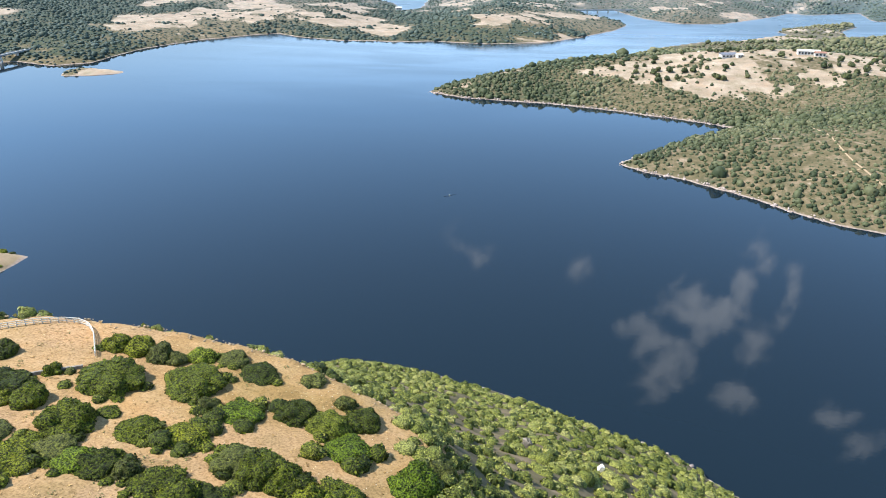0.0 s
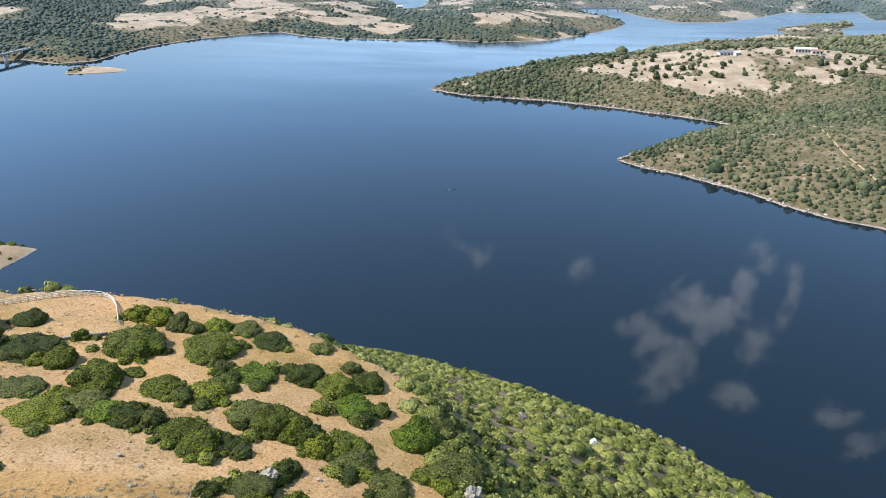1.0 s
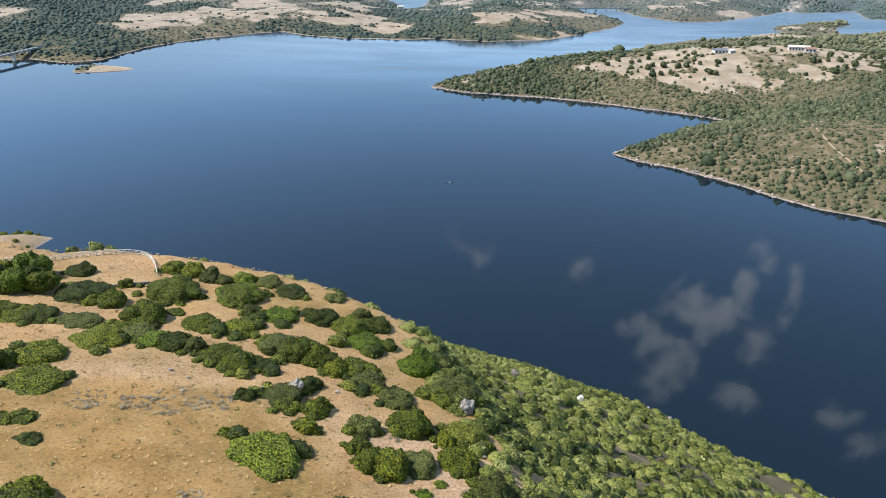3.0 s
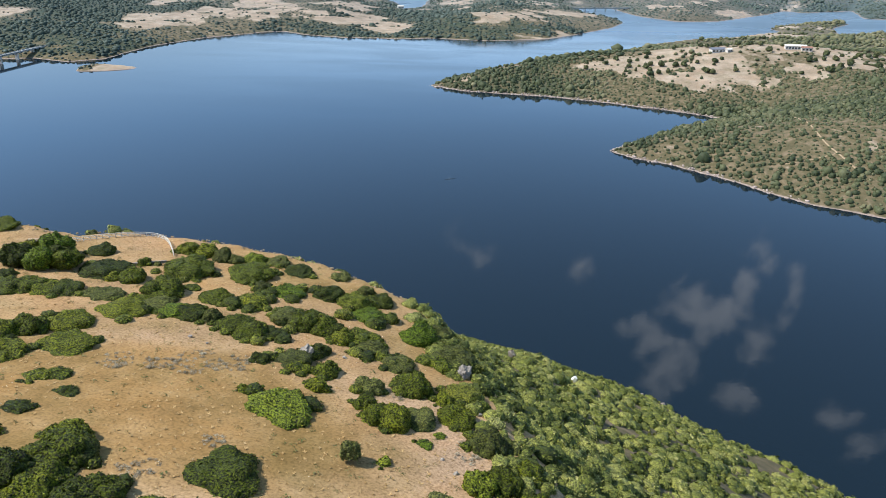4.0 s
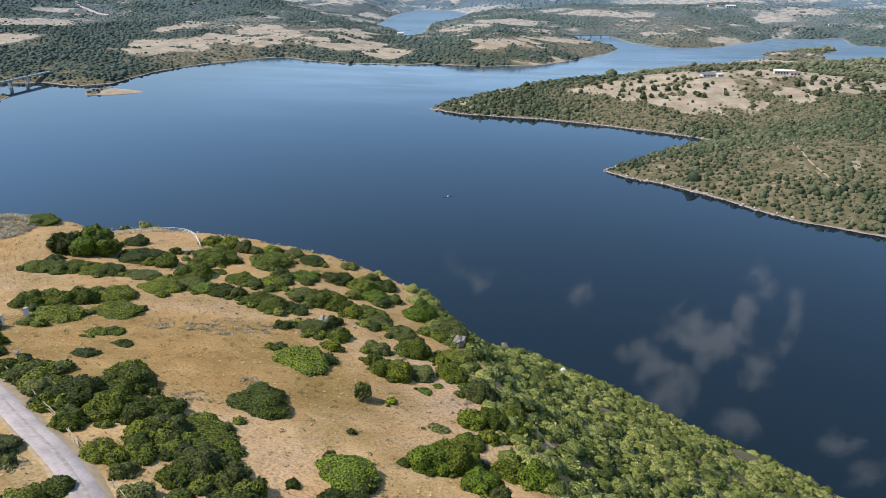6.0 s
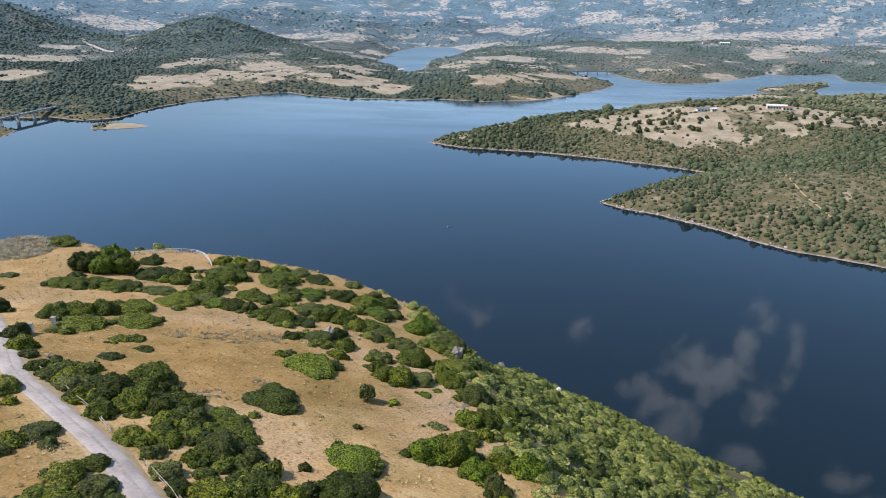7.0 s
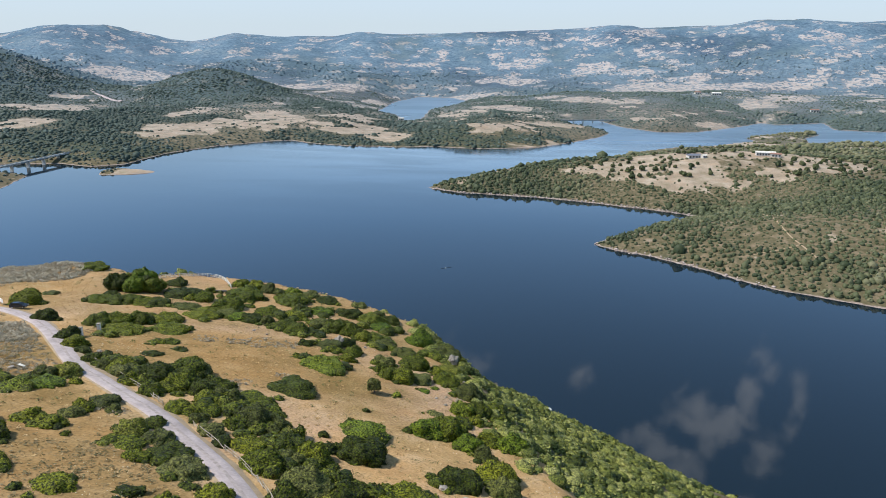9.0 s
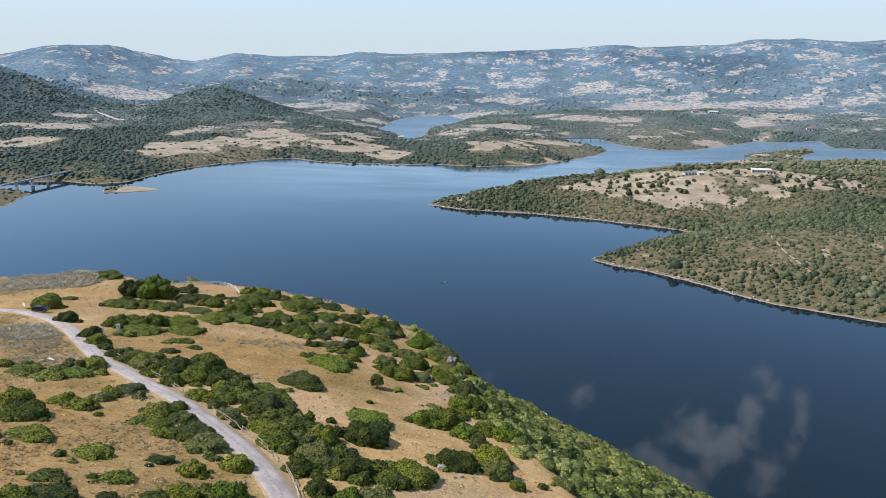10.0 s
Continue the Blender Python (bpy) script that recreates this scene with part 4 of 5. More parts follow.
# ---- scattered vegetation that nobody could count ----
def scatter(name, spots, radius, tall, tone, models, mat, label, category):
    """One mesh of many plants: models are (verts, tris, share of the tone) of unit size, spots x, y, z."""
    rng = np.random.default_rng(7)
    which = rng.integers(0, len(models), len(spots))
    turn = rng.uniform(0, 6.283, len(spots))
    vs, fs, ts, n = [], [], [], 0
    for m, (v, f, *weight) in enumerate(models):
        pick = np.nonzero(which == m)[0]
        if not len(pick):
            continue
        c, s = np.cos(turn[pick])[:, None], np.sin(turn[pick])[:, None]
        x = (v[:, 0] * c - v[:, 1] * s) * radius[pick][:, None] + spots[pick, 0][:, None]
        y = (v[:, 0] * s + v[:, 1] * c) * radius[pick][:, None] + spots[pick, 1][:, None]
        z = v[:, 2] * tall[pick][:, None] + spots[pick, 2][:, None]
        vs.append(np.stack([x, y, z], -1).reshape(-1, 3))
        fs.append((f[None] + (np.arange(len(pick)) * len(v))[:, None, None]).reshape(-1, 3) + n)
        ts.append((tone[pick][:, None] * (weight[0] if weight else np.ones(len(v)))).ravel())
        n += len(pick) * len(v)
    me = mesh_of(name, np.concatenate(vs), np.concatenate(fs), mat, True)
    layer = me.attributes.new("tone", "FLOAT", "POINT")
    layer.data.foreach_set("value", np.concatenate(ts).astype(np.float32))
    return tagged(new(name, me), label, category, kind="stuff")


def jittered(x0, x1, y0, y1, step, seed):
    rng = np.random.default_rng(seed)
    gx, gy = np.meshgrid(np.arange(x0, x1, step), np.arange(y0, y1, step))
    x = gx.ravel() + rng.uniform(-0.55, 0.55, gx.size) * step
    y = gy.ravel() + rng.uniform(-0.55, 0.55, gx.size) * step
    return x, y, rng


def scrub_models(count, leaf, lobes, leaves, level=3):
    out = []
    for k in range(count):
        rng = np.random.default_rng(500 + k)
        skin = cushion(rng, lobes, level, 0.2)
        spray = sprays_on(rng, *skin, leaves, leaf)
        # skin gets 0.7 of the tone: shade beneath the sprays put into the colour
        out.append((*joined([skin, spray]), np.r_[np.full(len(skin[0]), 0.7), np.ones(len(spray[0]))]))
    return out


def slope_scrub():
    x, y, rng = jittered(-170, 225, 120, 500, 2.7, 11)
    out = -signed(PLATEAU, x, y) + 6 * fbm(x, y, 14, 3, 77)
    shore = signed(HEADLAND, x, y)
    gap = fbm(x, y, 22, 3, 83)
    keep = (out > 2 - 8 * smooth(-45, -15, x) * (y > 176)) & (shore > 2 - 3 * smooth(-30, 20, x)) & (gap > -0.30)
    x, y = x[keep], y[keep]
    close = (y < 275) & (x > -60)
    stay = close | (rng.random(len(x)) < 0.37)
    x, y, close = x[stay], y[stay], close[stay]
    r = np.exp(rng.normal(0.55, 0.36, len(x))) * (1 + 0.6 * fbm(x, y, 26, 2, 90)) * np.where(close, 1, 1.25)
    r = np.clip(r, 0.7, np.where(x < 5, 2.3, 3.1))
    tall = r * rng.uniform(0.55, 1.0, len(x))
    spots = np.stack([x, y, height(x, y) - 0.2], -1)
    tone = np.clip(0.48 + 0.8 * fbm(x, y, 24, 4, 91) + rng.normal(0, 0.20, len(x)), 0, 1)
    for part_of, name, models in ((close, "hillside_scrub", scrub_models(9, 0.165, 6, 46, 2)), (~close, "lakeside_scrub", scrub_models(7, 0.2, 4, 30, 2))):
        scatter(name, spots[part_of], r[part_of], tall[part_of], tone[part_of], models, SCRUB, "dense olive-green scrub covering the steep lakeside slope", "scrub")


# bluish, paler stops carry the haze over the far bank in the leaf colour
MID_WOODS = foliage_material("hazed_bank_leaves", [(0.0, (0.036, 0.058, 0.050)), (0.5, (0.058, 0.083, 0.068)), (1.0, (0.115, 0.148, 0.135))], "layer", 0.3)
# leaf stops hold the blue-grey of distance haze
FAR_WOODS = foliage_material("hazed_upland_leaves", [(0.0, (0.085, 0.138, 0.18)), (0.5, (0.11, 0.168, 0.215)), (1.0, (0.145, 0.20, 0.245))], "layer", 0.3)


def in_view(x, y, margin=2):
    a = np.degrees(np.arctan2(x, y - 60))
    return (a > -42 - margin) & (a < 27 + margin)


def woods():
    lumps = []
    for k in range(6):
        rng = np.random.default_rng(900 + k)
        skin = cushion(rng, 4, 2, 0.2)
        lumps.append(joined([skin, sprays_on(rng, *skin, 8, 0.24)]))
    rough = []
    for k in range(6):
        rng = np.random.default_rng(950 + k)
        v, f = ico(1)
        v = v * (1 + rng.uniform(-0.22, 0.22, (len(v), 1))) * (1, 1, 0.6) + (0, 0, 0.45)
        rough.append((v, f))
    tiny = []
    for k in range(5):
        rng = np.random.default_rng(980 + k)
        v = np.array([(0.9 * math.cos(a), 0.9 * math.sin(a), 0) for a in np.arange(5) * 1.2566] + [(0.85 * math.cos(a + 0.6), 0.85 * math.sin(a + 0.6), 0.62) for a in np.arange(5) * 1.2566] + [(0, 0, 0.95)])
        v = v * (1 + rng.uniform(-0.25, 0.25, (11, 1)))
        f = []
        for i in range(5):
            j = (i + 1) % 5
            f += [(i, j, 5 + i), (j, 5 + j, 5 + i), (5 + i, 5 + j, 10)]
        tiny.append((v, np.array(f)))

    def on_peninsula(x, y):
        return (signed(PENINSULA, x, y) > -4) | (signed(SPUR, x, y) > -4)

    def grow(name, box, step, seed, size, models, label, chance, far, ratio=0.85, mat=WOODS):
        x, y, rng = jittered(*box, step, seed)
        d = np.hypot(x, y - 60)
        keep = in_view(x, y) & (d > far[0]) & (d < far[1]) & (signed(HEADLAND, x, y) < -20) & (on_peninsula(x, y) == (mat is WOODS))
        x, y = x[keep], y[keep]
        z = height(x, y)
        c = cover(x, y)
        keep = (z > 1.6) & (rng.random(len(x)) < chance(c))
        x, y, z, c = x[keep], y[keep], z[keep], c[keep]
        r = size * np.exp(rng.normal(0, 0.32, len(x)))
        r = r * (1 + 1.0 * np.clip(fbm(x, y, 70, 3, seed + 40), -0.3, 0.5)) * (0.85 + 0.4 * smooth(0.75, 0.95, c))
        # the tone term past 1900 m lightens far trees for distance haze
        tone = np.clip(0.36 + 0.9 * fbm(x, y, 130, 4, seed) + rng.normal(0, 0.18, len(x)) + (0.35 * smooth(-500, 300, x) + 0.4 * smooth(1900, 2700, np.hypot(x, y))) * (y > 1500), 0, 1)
        scatter(name, np.stack([x, y, z - 0.3], -1), r, r * rng.uniform(0.7, 1.15, len(x)) * ratio * 1.3, tone, models, mat, label, "woodland")

    grow("peninsula_scrub", (-140, 800, 560, 1300), 5.4, 21, 2.3, lumps, "grey-green scrub and low oaks over the wooded peninsula",
         lambda c: np.clip(1.5 * (c - 0.12), 0.05, 0.96), (560, 1210))
    grow("peninsula_woods", (-140, 1500, 900, 2100), 8.2, 22, 3.2, rough, "grey-green oak woods on the peninsula and its farmland",
         lambda c: np.clip(1.5 * (c - 0.26), 0.06, 0.95), (1210, 2250))
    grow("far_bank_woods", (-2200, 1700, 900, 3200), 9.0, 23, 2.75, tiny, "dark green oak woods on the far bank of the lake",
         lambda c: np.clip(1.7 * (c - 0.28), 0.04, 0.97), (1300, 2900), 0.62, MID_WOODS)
    grow("distant_woods", (-3000, 2700, 1900, 4700), 20, 24, 3.2, tiny, "distant woods scattered over the hills, haze blue in their colour",
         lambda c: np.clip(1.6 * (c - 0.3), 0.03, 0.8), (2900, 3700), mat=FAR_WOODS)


# ---- road, fences and things on the headland ----
GRAVEL = simple("pale_gravel", (0.40, 0.335, 0.325), 0.95, scale=0.25, vary=0.22, bump=0.02)
CROWN = simple("unworn_gravel", (0.36, 0.30, 0.28), 0.95, scale=1.2, vary=0.25, bump=0.02)
VERGE = simple("worn_sandy_verge", (0.33, 0.245, 0.155), 0.95, scale=0.8, vary=0.2, bump=0.03)
WOOD = simple("weathered_wood", (0.40, 0.34, 0.27), 0.85, scale=2, bump=0.01)
PALE_WOOD = simple("bleached_wood", (0.60, 0.57, 0.51), 0.8, scale=2, bump=0.01)
STONE = simple("pale_limestone", (0.29, 0.255, 0.22), 0.9, scale=0.8, vary=0.4, bump=0.08)
PLASTER = simple("pale_plaster", (0.66, 0.62, 0.56), 0.85, scale=0.5, vary=0.1)
WHITE = simple("white_paint", (0.78, 0.78, 0.76), 0.6, scale=1.0, vary=0.06)
ROOF_TILE = simple("red_brown_roof_tiles", (0.30, 0.16, 0.12), 0.8, scale=1.2, vary=0.25, bump=0.05)
ROOF_GREY = simple("grey_blue_roof_sheet", (0.17, 0.18, 0.22), 0.6, scale=0.7, vary=0.15)
CONCRETE = simple("grey_concrete", (0.36, 0.36, 0.35), 0.85, scale=0.3, vary=0.15)
CAR_PAINT = simple("black_car_paint", (0.012, 0.013, 0.016), 0.25, scale=1.0, vary=0.1)
RUBBER = simple("black_rubber", (0.02, 0.02, 0.02), 0.85)
GLASS = simple("dark_car_glass", (0.01, 0.012, 0.014), 0.06)
CHROME = simple("grey_metal", (0.5, 0.5, 0.52), 0.35, metal=0.9)
RED = simple("red_lamp_plastic", (0.3, 0.01, 0.01), 0.3)
DARK_WINDOW = simple("shaded_window_glass", (0.03, 0.035, 0.04), 0.15)
RUST = simple("rusty_iron", (0.20, 0.11, 0.07), 0.8, scale=5)


HEDGE = [(-76.0, 188.8), (-65.7, 181.6), (-57.0, 178.9), (-48.3, 176.7), (-40.5, 171.5), (-31.8, 162.3), (-23.9, 152.9), (-15.9, 147.5), (-9.4, 146.8)]


def glide(line, step):
    """Points at even steps along a smooth line through the corners."""
    p = np.array(line, float)
    p = np.vstack([2 * p[0] - p[1], p, 2 * p[-1] - p[-2]])
    out = []
    for a, b, c, d in zip(p, p[1:], p[2:], p[3:]):
        n = max(2, int(np.linalg.norm(c - b) / step))
        for t in np.arange(n) / n:
            out.append(0.5 * (2 * b + (c - a) * t + (2 * a - 5 * b + 4 * c - d) * t * t + (3 * b - a - 3 * c + d) * t ** 3))
    return np.array(out + [p[-2]])


def ribbon(name, line, offsets, lifts, mat, label, category, step=1.5, wobble=0.0):
    c = glide(line, step)
    d = np.gradient(c, axis=0)
    n = np.stack([-d[:, 1], d[:, 0]], 1) / np.linalg.norm(d, axis=1)[:, None]
    cols = []
    for o, lift in zip(offsets, lifts):
        q = c + n * (o * (1 + wobble * fbm(c[:, 0] + 50 * o, c[:, 1], 6, 3, 4)))[:, None]
        cols.append(np.column_stack([q, height(q[:, 0], q[:, 1]) + lift]))
    k, m = len(c), len(offsets)
    verts = np.stack(cols, 1).reshape(-1, 3)
    i, j = np.meshgrid(np.arange(k - 1), np.arange(m - 1), indexing="ij")
    faces = np.stack([i * m + j, i * m + j + 1, (i + 1) * m + j + 1, (i + 1) * m + j], -1).reshape(-1, 4)[:, ::-1]
    return tagged(new(name, mesh_of(name, verts, faces, mat, True)), label, category, kind="structure")


ribbon("verge", ROAD_LINE, (-2.4, -2.1, -1.3, 0, 1.3, 2.5, 3.4), (-0.2, 0.14, 0.16, 0.16, 0.16, 0.14, -0.2), VERGE, "worn sandy margins of the track", "verge", wobble=0.5)
ribbon("road", ROAD_LINE, (-1.85, -1.65, -0.9, 0, 0.9, 1.65, 1.85), (0.1, 0.24, 0.27, 0.29, 0.27, 0.24, 0.1), GRAVEL, "pale pinkish-grey gravel track curving over the headland", "road", wobble=0.12)
ribbon("road_crown", ROAD_LINE, (-0.35, -0.2, 0, 0.2, 0.35), (0.27, 0.305, 0.315, 0.305, 0.27), CROWN, "browner unworn strip between the wheel tracks", "road", wobble=0.9)


ribbon("footpath", [(318, 975), (313, 962), (309, 915), (306, 872), (305, 838), (309, 806), (314, 776)], (-0.9, -0.6, 0, 0.6, 0.9), (-0.1, 0.35, 0.4, 0.35, -0.1), VERGE,
       "pale trodden path over the scrubby peninsula", "path", 4.0, 0.5)
ribbon("footpath", [(258, 803), (280, 806), (305, 812)], (-0.8, -0.5, 0, 0.5, 0.8), (-0.1, 0.35, 0.4, 0.35, -0.1), VERGE, "faint pale side path through the scrub", "path", 4.0, 0.5)
ribbon("road", [(-1420, 2400), (-1382, 2353), (-1320, 2295), (-1269, 2249), (-1210, 2215)], (-6, -5, 0, 5, 6), (-0.5, 1.6, 1.8, 1.6, -0.5), GRAVEL, "pale cutting of a road on the far wooded hill", "road", 12.0, 0.3)


def bevelled(name, mat, parent, size, at, width=0.04, turn=0.0, label=""):
    bm = bmesh.new()
    bmesh.ops.create_cube(bm, size=1)
    bmesh.ops.scale(bm, vec=size, verts=bm.verts)
    bmesh.ops.bevel(bm, geom=bm.edges[:], offset=width, segments=2, affect="EDGES")
    bmesh.ops.rotate(bm, matrix=Matrix.Rotation(turn, 3, "Z"), verts=bm.verts)
    bmesh.ops.translate(bm, vec=at, verts=bm.verts)
    me = bpy.data.meshes.new(name)
    bm.to_mesh(me)
    bm.free()
    me.materials.append(mat)
    return part(name, me, parent, label)


def rail_fence(line, spacing, rails, post_h, mat, label, lean=0.0, drop=0.0, seed=1, thick=0.055):
    """Posts along a line with rails between them; drop: share of rails that have slipped down."""
    rng = random.Random(seed)
    thing = new("rail_fence")
    pts = glide(line, 0.3)
    run = np.r_[0, np.cumsum(np.linalg.norm(np.diff(pts, axis=0), axis=1))]
    stops = np.linspace(0, run[-1], max(2, int(run[-1] / spacing) + 1))
    xs, ys = np.interp(stops, run, pts[:, 0]), np.interp(stops, run, pts[:, 1])
    feet = np.column_stack([xs, ys, height(xs, ys)])
    thing.location = feet[0]
    base = feet[0]
    for p in feet:
        q = p - base
        v, f = stick(q - (0, 0, 0.3), q + (rng.uniform(-lean, lean), rng.uniform(-lean, lean), post_h * rng.uniform(0.95, 1.06)), thick * 1.25, thick * 1.1, 7)
        part("post", mesh_of("post", v, f, mat), thing)
    for a, b in zip(feet, feet[1:]):
        for h in rails:
            a0, b0 = a - base + (0, 0, h), b - base + (0, 0, h + rng.uniform(-0.05, 0.05))
            if rng.random() < drop:
                (a0 if rng.random() < 0.5 else b0)[2] -= h - 0.1
            v, f = stick(a0, b0, thick, thick * 0.85, 6)
            part("rail", mesh_of("rail", v, f, mat), thing)
    return tagged(thing, label, "fence", "fences of the headland")


rail_fence([(-78.5, 187.6), (-71, 183.0), (-66, 178.6), (-60.3, 174.4), (-56.3, 170.9), (-52.8, 167.7)], 2.2, (0.5, 1.05), 1.15, WOOD,
           "weathered wooden rail fence beside the gravel track", 0.06, 0.12, 2)
rail_fence([(-44, 160.6), (-38, 155.3), (-33, 151.2), (-29.6, 147.7), (-26.4, 144), (-23, 139), (-19.5, 132), (-15, 120)], 2.2, (0.5, 1.05), 1.15, WOOD,
           "weathered wooden rail fence leaning along the track", 0.08, 0.15, 3)
rail_fence([(-121, 273), (-113, 277.5), (-107, 282.3), (-102, 285.6), (-97, 287.6), (-93, 287), (-89.6, 283.6), (-86.6, 279), (-84.2, 275)], 1.5, (0.35, 0.8, 1.2), 1.25, PALE_WOOD,
           "pale bleached wooden fence round the lookout terrace", 0.02, 0.0, 4, 0.085)


def rough_stone(name, x, y, size, seed, mat, label, category, parent=None, sink=0.25, group=""):
    rng = np.random.default_rng(seed)
    v, f = ico(4 if max(size) > 2 else 3)
    off = np.array([noise.fractal(Vector(p * 1.9 + seed), 0.8, 2.1, 5) for p in v])
    v = v * (1 + 0.42 * off[:, None]) * size * 0.5
    for _ in range(7):
        n = rng.normal(size=3)
        n /= np.linalg.norm(n)
        d = v @ n
        lim = np.quantile(d, 0.86)
        v = v - np.maximum(d - lim, 0)[:, None] * n * 0.85
    ob = new(name, mesh_of(name, v, f, mat))
    ob.location = (x, y, float(height(x, y)) + size[2] * (0.5 - sink))
    return tagged(ob, label, category, group)


def low_wall():
    thing = new("stone_wall")
    thing.location = (-91, 265, float(height(-91, 265)))
    ends = np.array([(-91, 265.0), (-83.8, 270.3)])
    for k in range(12):
        p = ends[0] + (ends[1] - ends[0]) * (k + 0.5) / 12
        bevelled("stone", STONE, thing, (0.78, 0.5, 0.65 + 0.05 * (k % 3)), (p[0] + 91, p[1] - 265, float(height(*p)) - thing.location.z + 0.28), 0.06, 0.635)
    tagged(thing, "low pale stone wall closing the lookout terrace", "wall", "")


low_wall()
rough_stone("boulder", -7.6, 240.6, np.array((3.6, 2.8, 3.8)), 3, STONE, "large pale limestone boulder standing among the scrub", "boulder", sink=0.3)
rough_stone("boulder", -38.2, 233.6, np.array((2.8, 1.8, 3.4)), 5, STONE, "flat pale boulder showing between shrubs", "boulder")
rough_stone("boulder", 25.7, 336.8, np.array((2.2, 2.0, 4.4)), 8, WHITE, "bright white rock standing out of the slope scrub", "boulder", sink=0.1)
rough_stone("boulder", 3.0, 330.0, np.array((3.0, 2.6, 4.6)), 12, STONE, "pale rock showing through the slope scrub", "boulder", sink=0.1)
for k, (x, y, s) in enumerate([(-2.5, 158.5, 1.8), (-1.0, 160.2, 1.2), (1.2, 157.0, 1.1), (-3.8, 160.0, 0.8), (0.2, 155.6, 0.9), (3.0, 158.2, 0.7),
                               (-61, 233, 1.0), (-57, 231.5, 0.8), (-66, 241, 0.9), (-64.8, 241.6, 0.7), (-31.5, 236.5, 1.0), (-44, 232.5, 0.9), (-46, 231.8, 0.7),
                               (-12, 212, 0.9), (-9, 208, 0.8), (-6.5, 205, 1.0), (-4, 226, 1.2), (-14, 231, 1.0), (-80.7, 194.2, 1.5), (-87.1, 176.3, 1.3)]):
    rough_stone("rock", x, y, np.array((s, s * 0.8, s * 0.6)), 40 + k, STONE, "small pale limestone rock lying in dry grass", "rock", group="loose rocks")


def gate():
    thing = new("field_gate")
    a, b = np.array((-92.4, 206.2)), np.array((-91.7, 212.3))
    base = np.array((*a, float(height(*a))))
    thing.location = base
    for p in (a, b):
        q = np.array((*p, float(height(*p)))) - base
        pillar = bevelled("pillar", PLASTER, thing, (0.75, 0.75, 2.1), (q[0], q[1], q[2] + 0.95), 0.06, 0.1, "pale stone gate pillar")
        bevelled("cap", STONE, pillar, (0.95, 0.95, 0.16), (q[0], q[1], q[2] + 2.07), 0.04, 0.1)
    top = np.array((*b, float(height(*b)))) - base
    for h in (0.35, 0.75, 1.15):
        v, f = stick((0.1, 0.5, h), (top[0] - 0.1, top[1] - 0.5, top[2] + h), 0.035, 0.035)
        part("bar", mesh_of("bar", v, f, RUST), thing, "rusty iron bar")
    tagged(thing, "stone pillars with a rusty bar gate in the field", "gate")


gate()


